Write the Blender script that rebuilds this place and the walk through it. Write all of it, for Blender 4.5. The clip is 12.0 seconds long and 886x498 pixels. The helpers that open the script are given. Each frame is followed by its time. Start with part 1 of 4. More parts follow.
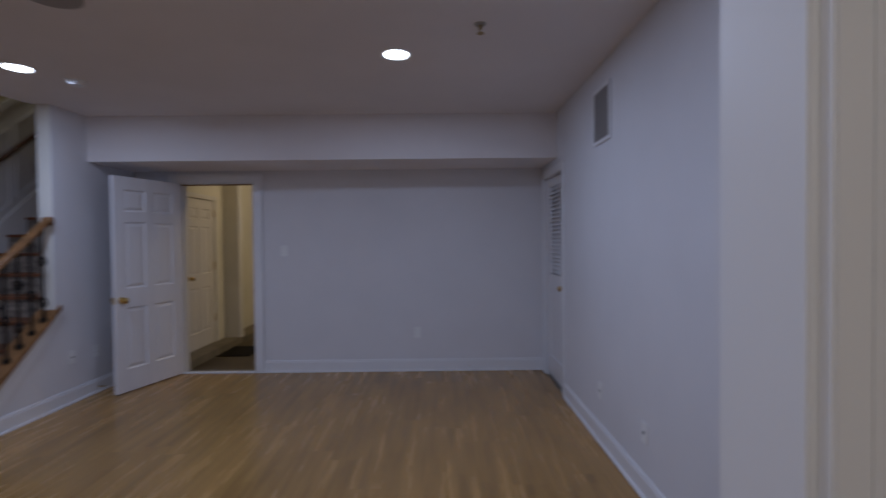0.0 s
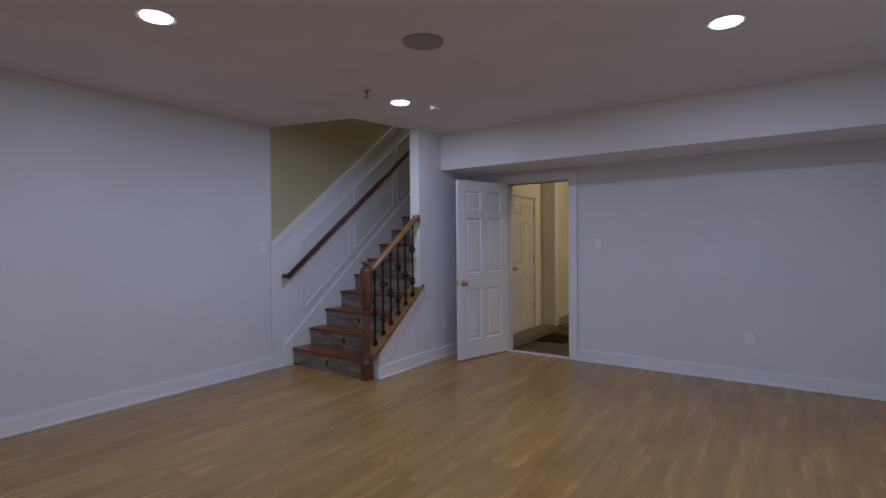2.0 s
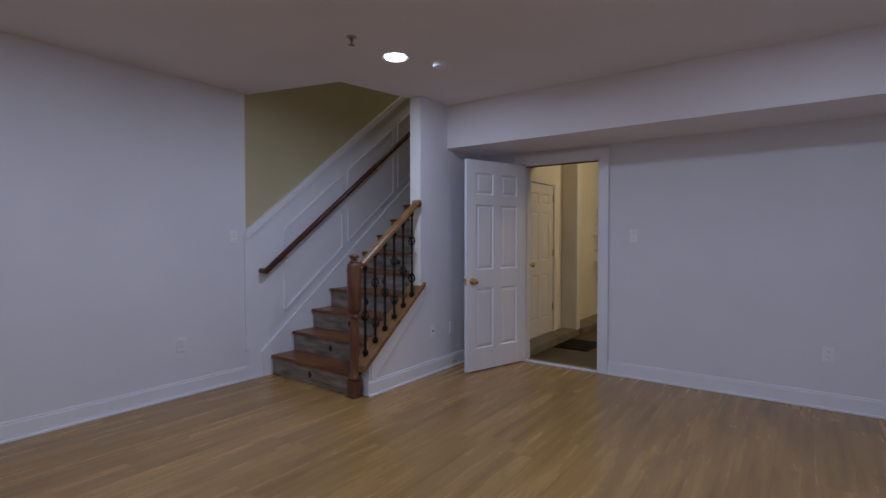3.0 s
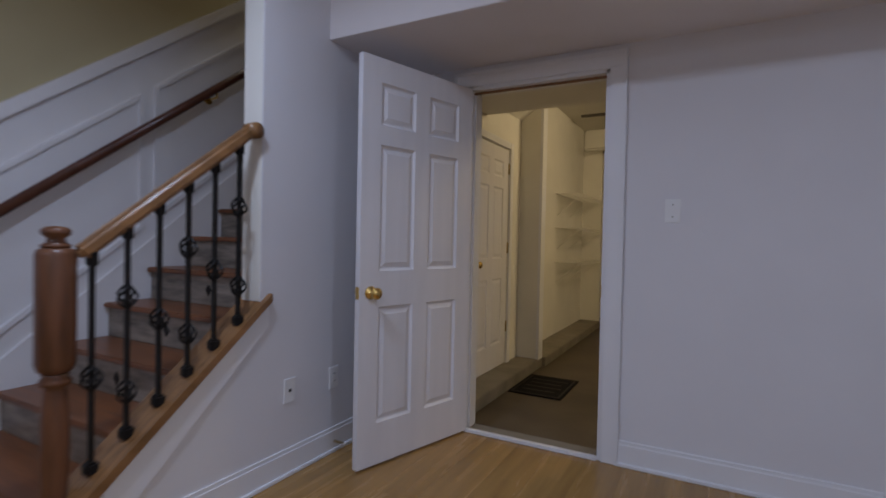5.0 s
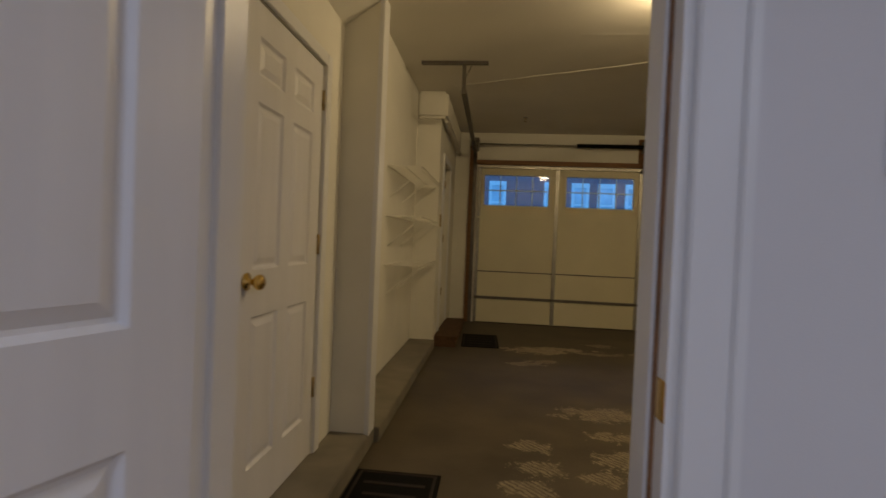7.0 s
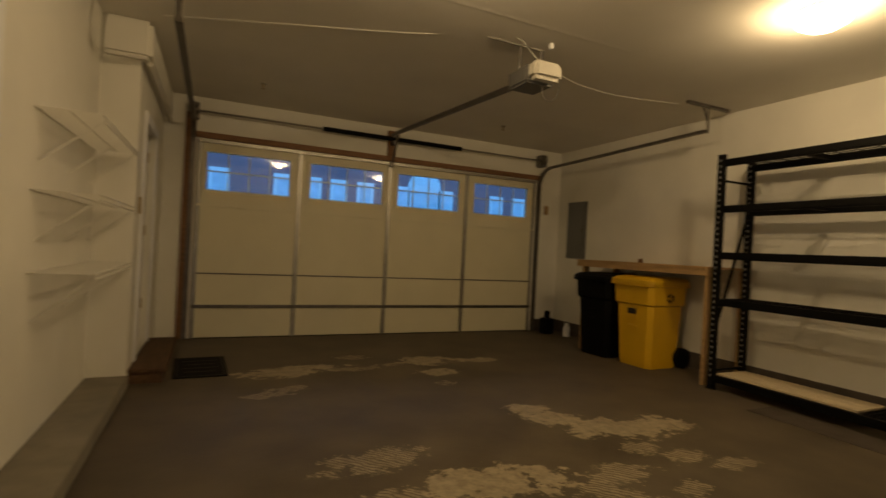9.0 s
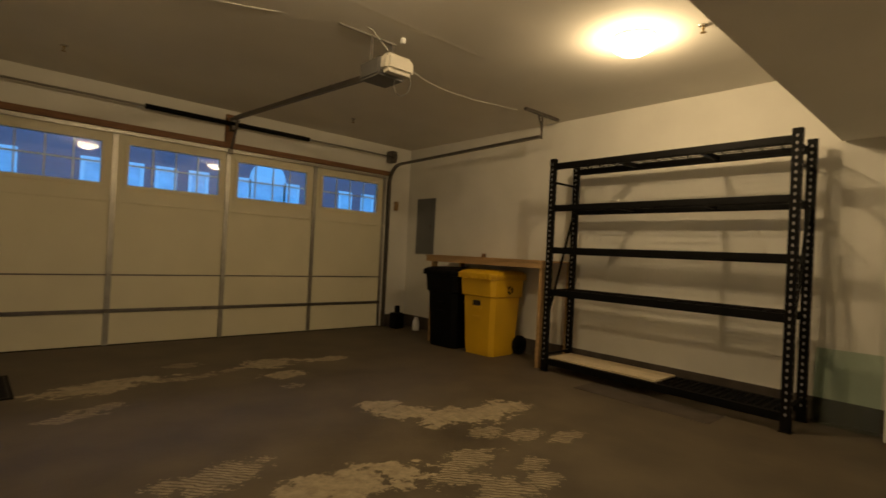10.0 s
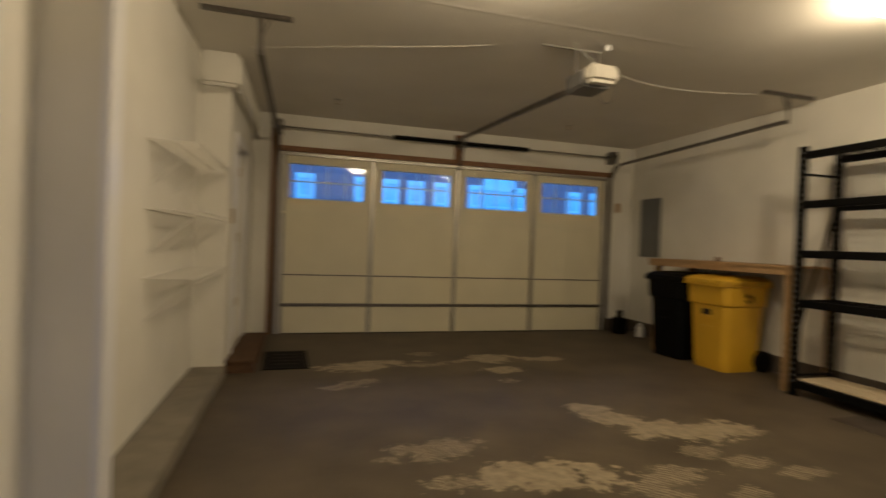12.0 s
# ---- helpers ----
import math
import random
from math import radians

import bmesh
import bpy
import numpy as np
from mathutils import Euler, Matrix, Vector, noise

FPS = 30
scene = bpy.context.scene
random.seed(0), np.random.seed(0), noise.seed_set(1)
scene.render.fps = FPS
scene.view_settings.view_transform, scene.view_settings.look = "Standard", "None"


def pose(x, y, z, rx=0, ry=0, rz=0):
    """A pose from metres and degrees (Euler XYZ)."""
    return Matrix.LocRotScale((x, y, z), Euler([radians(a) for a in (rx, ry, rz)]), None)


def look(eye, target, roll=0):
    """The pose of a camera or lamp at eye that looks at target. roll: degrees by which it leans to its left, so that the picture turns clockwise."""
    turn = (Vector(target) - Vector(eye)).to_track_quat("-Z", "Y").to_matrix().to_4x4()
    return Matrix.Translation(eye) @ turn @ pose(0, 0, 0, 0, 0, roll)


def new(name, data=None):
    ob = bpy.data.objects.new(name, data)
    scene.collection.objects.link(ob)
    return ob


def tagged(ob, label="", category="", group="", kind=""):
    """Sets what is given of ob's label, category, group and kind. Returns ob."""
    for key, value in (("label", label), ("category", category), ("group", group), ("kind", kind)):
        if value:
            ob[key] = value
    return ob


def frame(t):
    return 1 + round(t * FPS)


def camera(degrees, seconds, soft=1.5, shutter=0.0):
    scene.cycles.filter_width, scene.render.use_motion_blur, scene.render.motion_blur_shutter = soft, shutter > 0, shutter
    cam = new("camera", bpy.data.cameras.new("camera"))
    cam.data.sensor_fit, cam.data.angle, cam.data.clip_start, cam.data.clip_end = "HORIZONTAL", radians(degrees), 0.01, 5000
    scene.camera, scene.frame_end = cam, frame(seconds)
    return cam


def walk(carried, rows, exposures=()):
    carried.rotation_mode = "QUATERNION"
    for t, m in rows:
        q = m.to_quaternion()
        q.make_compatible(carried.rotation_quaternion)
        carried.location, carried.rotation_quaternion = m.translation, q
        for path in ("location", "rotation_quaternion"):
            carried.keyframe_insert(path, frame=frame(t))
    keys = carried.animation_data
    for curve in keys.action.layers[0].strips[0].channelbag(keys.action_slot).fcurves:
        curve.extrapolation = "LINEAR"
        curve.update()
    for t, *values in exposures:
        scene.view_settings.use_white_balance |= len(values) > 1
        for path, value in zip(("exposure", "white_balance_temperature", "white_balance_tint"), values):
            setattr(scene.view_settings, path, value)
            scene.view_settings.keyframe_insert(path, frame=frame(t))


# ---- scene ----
cam = camera(83.3, 12.0, shutter=0.5)
PATH = [
    (0, (-0.311, 0.869, 1.419), (-0.301, 2.869, 1.382), -0.6),
    (0.5, (-0.356, 0.79, 1.401), (-0.76, 2.749, 1.378), -0.7),
    (1, (-0.304, 0.724, 1.405), (-1.047, 2.581, 1.385), -0.8),
    (1.5, (-0.233, 0.672, 1.395), (-1.23, 2.405, 1.374), -0.7),
    (2, (-0.296, 0.773, 1.366), (-1.429, 2.42, 1.332), -0.5),
    (2.5, (-0.551, 1.084, 1.326), (-1.723, 2.704, 1.29), -0.3),
    (2.7, (-0.623, 1.244, 1.328), (-1.801, 2.86, 1.28), -0.1),
    (4.3, (-1.449, 2.826, 1.165), (-2.461, 4.550, 1.138), 0.5),
    (4.5, (-1.550, 3.022, 1.163), (-2.526, 4.768, 1.133), 0.7),
    (5, (-1.820, 3.542, 1.150), (-2.771, 5.301, 1.114), 1.2),
    (5.5, (-2.024, 4.106, 1.150), (-2.923, 5.892, 1.109), 1.5),
    (6, (-2.282, 4.597, 1.145), (-3.041, 6.446, 1.100), 1.8),
    (6.5, (-2.461, 5.059, 1.134), (-2.975, 6.992, 1.091), 2.1),
    (7, (-2.601, 5.448, 1.135), (-2.809, 7.437, 1.102), 2.4),
    (7.2, (-2.645, 5.600, 1.134), (-2.782, 7.595, 1.096), 2.7),
    (8.8, (-2.679, 6.385, 1.138), (-1.969, 8.255, 1.139), 2.9),
    (9, (-2.682, 6.444, 1.136), (-1.845, 8.261, 1.138), 3.0),
    (9.5, (-2.662, 6.501, 1.118), (-1.545, 8.16, 1.129), 3.0),
    (10, (-2.661, 6.515, 1.123), (-1.323, 8.002, 1.141), 2.9),
    (10.5, (-2.679, 6.506, 1.129), (-1.259, 7.915, 1.144), 2.8),
    (11, (-2.688, 6.479, 1.147), (-1.258, 7.877, 1.158), 2.8),
    (11.5, (-2.633, 6.411, 1.198), (-1.473, 8.04, 1.187), 2.3),
    (12, (-2.61, 6.215, 1.19), (-2.068, 8.14, 1.167), 2.2),
]
walk(cam, [(t, look(eye, target, roll)) for t, eye, target, roll in PATH], [(0, -0.8, 5900, 10), (0.5, -0.58, 6000, 10), (2.5, -0.40, 6080, 10), (5, -0.30, 6250, 8), (7.2, -0.33, 6650, 6), (8.8, -0.15, 6950, 10), (9.5, -0.1, 6900, 10), (10.5, 0.05, 6450, 10), (11.5, 0.18, 6200, 10), (12, 0.40, 5650, 10)])

# ---- world, sun, lamps ----
world = bpy.data.worlds.new("dusk")
bpy.context.scene.world = world
world.use_nodes = True
_bg = world.node_tree.nodes["Background"]
_bg.inputs["Color"].default_value = (0.10, 0.41, 1.0, 1)
_bg.inputs["Strength"].default_value = 2.0

COOL = (0.62, 0.72, 1.0)
WARM = (1.0, 0.74, 0.41)
CEIL, GCEIL, GFLOOR = 2.60, 2.80, -0.08
XL, XR, YF = -4.85, 0.79, 6.25          # basement: left wall, right wall, far wall
GXL, GXR, GY0, GY1 = -3.53, 2.42, 6.38, 13.05   # garage


def disk_lamp(name, x, y, z, radius, watts, colour):
    data = bpy.data.lights.new(name, 'AREA')
    data.shape = 'DISK'
    data.size = radius * 2
    data.energy = watts
    data.color = colour
    ob = new(name, data)
    ob.location = (x, y, z)
    return ob


# The fourth lamp is unseen, added to complete the grid of four.
LAMPS = [(-3.13, 2.15), (-3.13, 4.24), (-0.58, 4.06), (-0.58, 2.15)]
for lx, ly in LAMPS:
    disk_lamp("downlight_beam", lx, ly, CEIL - 0.012, 0.075, 19, COOL)
GLAMPS = [(0.80, 8.36), (-1.50, 8.64)]
for lx, ly in GLAMPS:
    bulb = bpy.data.lights.new("bulb", 'POINT')
    bulb.energy, bulb.color, bulb.shadow_soft_size = 30, WARM, 0.035
    new("bulb", bulb).location = (lx, ly, GCEIL - 0.085)
# Fill lamp, out of view, added to brighten the olive stairwell wall.
disk_lamp("stairwell_fill", -4.25, 5.9, 5.16, 0.10, 7, (1.0, 0.90, 0.74))
# Unseen warm lamp, added to light the stub wall and its casing.
disk_lamp("downlight_beam", -0.75, 0.05, CEIL - 0.012, 0.075, 20, (1.0, 0.90, 0.76))


# ---- materials ----
def mat(name, colour, rough=0.6, metal=0.0, vary=0.06, scale=6.0, bump=0.0, bscale=120.0, spec=0.5, stretch=(1, 1, 1), rand=0.0):
    m = bpy.data.materials.new(name)
    m.use_nodes = True
    nt = m.node_tree
    b = nt.nodes["Principled BSDF"]
    b.inputs["Roughness"].default_value = rough
    b.inputs["Metallic"].default_value = metal
    b.inputs["Specular IOR Level"].default_value = spec
    tc = nt.nodes.new("ShaderNodeTexCoord")
    mp = nt.nodes.new("ShaderNodeMapping")
    mp.inputs["Scale"].default_value = stretch
    nt.links.new(tc.outputs["Object"], mp.inputs["Vector"])
    n1 = nt.nodes.new("ShaderNodeTexNoise")
    n1.inputs["Scale"].default_value = scale
    n1.inputs["Detail"].default_value = 6
    nt.links.new(mp.outputs[0], n1.inputs["Vector"])
    ramp = nt.nodes.new("ShaderNodeValToRGB")
    lo = tuple(max(0, c * (1 - vary)) for c in colour) + (1,)
    hi = tuple(min(1, c * (1 + vary)) for c in colour) + (1,)
    ramp.color_ramp.elements[0].position = 0.3
    ramp.color_ramp.elements[1].position = 0.7
    ramp.color_ramp.elements[0].color = lo
    ramp.color_ramp.elements[1].color = hi
    nt.links.new(n1.outputs["Fac"], ramp.inputs["Fac"])
    out = ramp.outputs["Color"]
    if rand:
        oi = nt.nodes.new("ShaderNodeObjectInfo")
        mr = nt.nodes.new("ShaderNodeMapRange")
        mr.inputs["To Min"].default_value = 1 - rand
        mr.inputs["To Max"].default_value = 1 + rand
        nt.links.new(oi.outputs["Random"], mr.inputs["Value"])
        hs = nt.nodes.new("ShaderNodeHueSaturation")
        nt.links.new(mr.outputs[0], hs.inputs["Value"])
        nt.links.new(out, hs.inputs["Color"])
        out = hs.outputs["Color"]
    nt.links.new(out, b.inputs["Base Color"])
    rr = nt.nodes.new("ShaderNodeMapRange")
    rr.inputs["To Min"].default_value = max(0.02, rough - 0.07)
    rr.inputs["To Max"].default_value = min(1, rough + 0.07)
    nt.links.new(n1.outputs["Fac"], rr.inputs["Value"])
    nt.links.new(rr.outputs[0], b.inputs["Roughness"])
    if bump:
        n2 = nt.nodes.new("ShaderNodeTexNoise")
        n2.inputs["Scale"].default_value = bscale
        n2.inputs["Detail"].default_value = 3
        nt.links.new(mp.outputs[0], n2.inputs["Vector"])
        bp = nt.nodes.new("ShaderNodeBump")
        bp.inputs["Strength"].default_value = bump
        bp.inputs["Distance"].default_value = 0.004
        nt.links.new(n2.outputs["Fac"], bp.inputs["Height"])
        nt.links.new(bp.outputs[0], b.inputs["Normal"])
    return m


def glow(name, colour, strength):
    m = bpy.data.materials.new(name)
    m.use_nodes = True
    b = m.node_tree.nodes["Principled BSDF"]
    b.inputs["Base Color"].default_value = (0.9, 0.9, 0.9, 1)
    b.inputs["Emission Color"].default_value = colour + (1,)
    b.inputs["Emission Strength"].default_value = strength
    return m


def glass(name, colour=(1, 1, 1), rough=0.02):
    m = bpy.data.materials.new(name)
    m.use_nodes = True
    nt = m.node_tree
    for n in list(nt.nodes):
        if n.type == 'BSDF_PRINCIPLED':
            nt.nodes.remove(n)
    tr = nt.nodes.new("ShaderNodeBsdfTransparent")
    tr.inputs["Color"].default_value = colour + (1,)
    gl = nt.nodes.new("ShaderNodeBsdfGlossy")
    gl.inputs["Roughness"].default_value = rough
    fr = nt.nodes.new("ShaderNodeFresnel")
    mx = nt.nodes.new("ShaderNodeMixShader")
    nt.links.new(fr.outputs[0], mx.inputs[0])
    nt.links.new(tr.outputs[0], mx.inputs[1])
    nt.links.new(gl.outputs[0], mx.inputs[2])
    nt.links.new(mx.outputs[0], nt.nodes["Material Output"].inputs["Surface"])
    return m


def plank_material():
    """Laminate of three narrow strips a board, with grain along y."""
    m = mat("oak_laminate", (0.355, 0.203, 0.067), 0.26, 0, 0.24, 2.6, 0.05, 22, 0.42, (6, 0.45, 1), 0.06)
    nt = m.node_tree
    b = nt.nodes["Principled BSDF"]
    src = b.inputs["Base Color"].links[0].from_socket
    geo = nt.nodes.new("ShaderNodeTexCoord")
    sep = nt.nodes.new("ShaderNodeSeparateXYZ")
    nt.links.new(geo.outputs["Object"], sep.inputs[0])
    oi = nt.nodes.new("ShaderNodeObjectInfo")
    # every board is cut from another stretch of the grain
    cut = nt.nodes.new("ShaderNodeCombineXYZ")
    for k, reach in enumerate((37.0, 53.0, 19.0)):
        far = nt.nodes.new("ShaderNodeMath")
        far.operation = 'MULTIPLY'
        far.inputs[1].default_value = reach
        nt.links.new(oi.outputs["Random"], far.inputs[0])
        nt.links.new(far.outputs[0], cut.inputs[k])
    grain = next(n for n in nt.nodes if n.type == 'MAPPING')
    nt.links.new(cut.outputs[0], grain.inputs["Location"])

    def math(op, a, c):
        n = nt.nodes.new("ShaderNodeMath")
        n.operation = op
        for i, v in enumerate((a, c)):
            if isinstance(v, (int, float)):
                n.inputs[i].default_value = v
            else:
                nt.links.new(v, n.inputs[i])
        return n.outputs[0]
    strip = math('FLOOR', math('DIVIDE', sep.outputs[0], 0.0634), 0)
    shift = math('MULTIPLY', math('FRACT', math('MULTIPLY', strip, 0.37), 0), 0.4)
    seg = math('FLOOR', math('DIVIDE', math('ADD', sep.outputs[1], shift), 0.62), 0)
    comb = nt.nodes.new("ShaderNodeCombineXYZ")
    nt.links.new(strip, comb.inputs[0])
    nt.links.new(seg, comb.inputs[1])
    nt.links.new(math('MULTIPLY', oi.outputs["Random"], 91), comb.inputs[2])
    wn = nt.nodes.new("ShaderNodeTexWhiteNoise")
    nt.links.new(comb.outputs[0], wn.inputs["Vector"])
    mr = nt.nodes.new("ShaderNodeMapRange")
    mr.inputs["To Min"].default_value = 0.93
    mr.inputs["To Max"].default_value = 1.08
    nt.links.new(wn.outputs["Value"], mr.inputs["Value"])
    hs = nt.nodes.new("ShaderNodeHueSaturation")
    nt.links.new(mr.outputs[0], hs.inputs["Value"])
    nt.links.new(src, hs.inputs["Color"])
    nt.links.new(hs.outputs[0], b.inputs["Base Color"])
    return m


def garage_floor_material():
    """Grey floor paint, peeled away to pale concrete in flakes and in tyre-tread prints."""
    m = mat("painted_concrete", (0.104, 0.083, 0.057), 0.58, 0, 0.26, 2.2, 0.25, 40, 0.28)
    nt = m.node_tree
    b = nt.nodes["Principled BSDF"]
    src = b.inputs["Base Color"].links[0].from_socket
    tc = nt.nodes.new("ShaderNodeTexCoord")

    def calc(op, *args):
        n = nt.nodes.new("ShaderNodeMath")
        n.operation = op
        for k, v in enumerate(args):
            if isinstance(v, (int, float)):
                n.inputs[k].default_value = v
            else:
                nt.links.new(v, n.inputs[k])
        return n.outputs[0]

    def spots(places, size):
        total = None
        for px, py, rx, ry in places:
            mp = nt.nodes.new("ShaderNodeMapping")
            mp.vector_type = 'TEXTURE'
            mp.inputs["Location"].default_value = (px, py, GFLOOR)
            mp.inputs["Scale"].default_value = (rx * size, ry * size, 1)
            nt.links.new(tc.outputs["Object"], mp.inputs["Vector"])
            gr = nt.nodes.new("ShaderNodeTexGradient")
            gr.gradient_type = 'SPHERICAL'
            nt.links.new(mp.outputs[0], gr.inputs["Vector"])
            total = gr.outputs["Fac"] if total is None else calc('MAXIMUM', total, gr.outputs["Fac"])
        return total

    def rough_noise(scale, detail):
        n = nt.nodes.new("ShaderNodeTexNoise")
        n.inputs["Scale"].default_value = scale
        n.inputs["Detail"].default_value = detail
        n.inputs["Roughness"].default_value = 0.66
        nt.links.new(tc.outputs["Object"], n.inputs["Vector"])
        return n.outputs["Fac"]

    def step(v, lo, hi):
        n = nt.nodes.new("ShaderNodeMapRange")
        n.inputs["From Min"].default_value = lo
        n.inputs["From Max"].default_value = hi
        nt.links.new(v, n.inputs["Value"])
        return n.outputs[0]
    flakes = spots([(-2.05, 11.22, 0.30, 0.13), (-1.72, 11.38, 0.26, 0.08), (-0.55, 11.42, 0.24, 0.15), (-0.60, 10.92, 0.18, 0.10), (0.06, 11.35, 0.20, 0.08),
                    (-0.42, 9.68, 0.15, 0.10), (-0.31, 9.45, 0.16, 0.13), (-0.12, 9.20, 0.21, 0.14), (0.14, 9.10, 0.21, 0.15), (0.40, 9.12, 0.20, 0.14),
                    (-1.45, 8.75, 0.18, 0.14), (-1.21, 8.70, 0.20, 0.15), (-0.97, 8.64, 0.14, 0.12)], 1.7)
    treads = spots([(-2.26, 10.55, 0.15, 0.07), (-2.06, 10.68, 0.14, 0.07), (-1.29, 11.72, 0.16, 0.08), (-1.39, 11.23, 0.26, 0.07), (-0.96, 11.32, 0.14, 0.06), (-0.69, 10.53, 0.10, 0.06),
                    (-2.34, 8.46, 0.10, 0.09), (-2.31, 8.18, 0.13, 0.10), (-2.37, 7.91, 0.11, 0.10), (-1.95, 8.13, 0.10, 0.09), (-1.84, 8.36, 0.11, 0.13), (-1.80, 8.72, 0.15, 0.09),
                    (-1.80, 9.16, 0.30, 0.12), (-0.10, 8.82, 0.12, 0.09), (0.05, 8.62, 0.14, 0.09), (0.29, 8.44, 0.18, 0.07), (-0.50, 8.55, 0.19, 0.12), (-0.74, 8.43, 0.15, 0.12),
                    (-0.28, 8.30, 0.10, 0.08), (-0.36, 8.14, 0.11, 0.09), (-0.67, 8.17, 0.17, 0.13)], 1.7)
    n1 = rough_noise(6.0, 9)
    n2 = rough_noise(19.0, 6)
    rag = calc('ADD', calc('MULTIPLY', calc('SUBTRACT', n1, 0.5), 2.3), calc('MULTIPLY', calc('SUBTRACT', n2, 0.5), 1.4))
    a = calc('MULTIPLY', step(calc('ADD', flakes, rag), 0.27, 0.40), step(flakes, 0.0, 0.12))
    wv = nt.nodes.new("ShaderNodeTexWave")
    wv.bands_direction = 'DIAGONAL'
    wv.inputs["Scale"].default_value = 15
    wv.inputs["Distortion"].default_value = 5.0
    nt.links.new(tc.outputs["Object"], wv.inputs["Vector"])
    print_mask = calc('MULTIPLY', step(calc('ADD', treads, rag), 0.33, 0.47), step(treads, 0.0, 0.12))
    c = calc('MULTIPLY', print_mask, step(wv.outputs["Fac"], 0.05, 0.42))
    wear = calc('MAXIMUM', a, calc('MULTIPLY', c, 0.85))
    mix = nt.nodes.new("ShaderNodeMix")
    mix.data_type = 'RGBA'
    nt.links.new(calc('MULTIPLY', wear, step(n2, 0.1, 0.62)), mix.inputs["Factor"])
    nt.links.new(src, mix.inputs["A"])
    mix.inputs["B"].default_value = (0.36, 0.30, 0.205, 1)
    nt.links.new(mix.outputs["Result"], b.inputs["Base Color"])
    return m


M_WALL = mat("white_wall_paint", (0.74, 0.73, 0.75), 0.75, 0, 0.025, 2.0, 0.10, 260, 0.25)
M_CEIL = mat("ceiling_paint", (0.80, 0.76, 0.755), 0.9, 0, 0.03, 1.5, 0.15, 200, 0.1)
M_TRIM = mat("white_gloss_trim", (0.80, 0.80, 0.82), 0.35, 0, 0.02, 3.0, 0.03, 90, 0.45)
M_DOOR = mat("white_door_paint", (0.78, 0.77, 0.79), 0.38, 0, 0.03, 2.5, 0.06, 140, 0.45, (6, 6, 0.6))
M_OLIVE = mat("olive_wall_paint", (0.50, 0.44, 0.27), 0.8, 0, 0.04, 2.0, 0.1, 260, 0.2)
M_GWALL = mat("garage_wall_paint", (0.78, 0.76, 0.70), 0.75, 0, 0.06, 1.6, 0.2, 150, 0.25)
M_GCEIL = mat("garage_ceiling_paint", (0.80, 0.77, 0.71), 0.85, 0, 0.05, 1.2, 0.2, 120, 0.15)
M_GPANEL = mat("garage_door_steel", (0.75, 0.70, 0.53), 0.5, 0.0, 0.04, 2.0, 0.12, 180, 0.4)
M_OAK = plank_material()
M_TREAD = mat("stained_oak", (0.20, 0.075, 0.028), 0.35, 0, 0.3, 5.0, 0.12, 50, 0.45, (0.7, 9, 4))
M_RAIL = mat("stained_handrail", (0.25, 0.125, 0.048), 0.3, 0, 0.3, 5.0, 0.08, 60, 0.5, (9, 0.9, 3))
M_DARKRAIL = mat("dark_handrail", (0.085, 0.03, 0.018), 0.32, 0, 0.3, 5.0, 0.06, 60, 0.5, (9, 0.9, 3))
M_NEWEL = mat("stained_newel", (0.135, 0.055, 0.025), 0.36, 0, 0.35, 6.0, 0.1, 60, 0.45, (6, 6, 0.7))
M_RISER = mat("marbled_riser", (0.24, 0.205, 0.17), 0.4, 0, 0.5, 4.0, 0.05, 60, 0.4, (1.2, 1, 6))
M_IRON = mat("wrought_iron", (0.02, 0.018, 0.017), 0.5, 0.6, 0.2, 20, 0.2, 120)
M_BRASS = mat("brass", (0.75, 0.52, 0.18), 0.22, 1.0, 0.08, 20)
M_DULLBRASS = mat("aged_brass", (0.40, 0.30, 0.15), 0.4, 1.0, 0.15, 20)
M_STEEL = mat("galvanised_steel", (0.40, 0.385, 0.35), 0.4, 0.9, 0.15, 14, 0.05, 80)
M_DSTEEL = mat("dull_track_steel", (0.17, 0.155, 0.14), 0.45, 0.8, 0.2, 10, 0.05, 80)
M_BLACK = mat("black_rack_steel", (0.0035, 0.0033, 0.0033), 0.55, 0.0, 0.2, 14, 0.05, 100, 0.12)
M_RUBBER = mat("black_rubber", (0.005, 0.0045, 0.004), 0.8, 0, 0.3, 30, 0.4, 160, 0.15)
M_YELLOW = mat("yellow_plastic", (0.68, 0.40, 0.015), 0.42, 0, 0.07, 3, 0.08, 120)
M_BLKPLASTIC = mat("black_plastic", (0.003, 0.003, 0.003), 0.55, 0, 0.15, 5, 0.08, 120, 0.1)
M_PINE = mat("pine_lumber", (0.42, 0.27, 0.13), 0.6, 0, 0.2, 5, 0.15, 60, 0.3, (6, 0.8, 6))
M_PLY = mat("plywood_deck", (0.62, 0.52, 0.36), 0.6, 0, 0.1, 5, 0.12, 60, 0.3, (6, 0.8, 6))
M_STEP = mat("dark_step_wood", (0.10, 0.055, 0.03), 0.7, 0, 0.3, 5, 0.15, 60, 0.25, (6, 0.8, 6))
M_BROWN = mat("brown_wood_trim", (0.23, 0.12, 0.06), 0.6, 0, 0.25, 5, 0.15, 60, 0.3, (0.8, 6, 6))
M_CONC = mat("bare_concrete_curb", (0.23, 0.205, 0.165), 0.8, 0, 0.18, 4, 0.35, 60, 0.2)
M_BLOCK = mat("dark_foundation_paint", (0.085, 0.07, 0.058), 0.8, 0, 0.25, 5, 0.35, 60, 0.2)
M_GREY = mat("grey_panel_paint", (0.17, 0.175, 0.18), 0.45, 0.2, 0.05, 5)
M_PLATE = mat("white_plastic_plate", (0.84, 0.84, 0.84), 0.35, 0, 0.02, 5)
M_SLOT = mat("dark_slot", (0.05, 0.05, 0.05), 0.6)
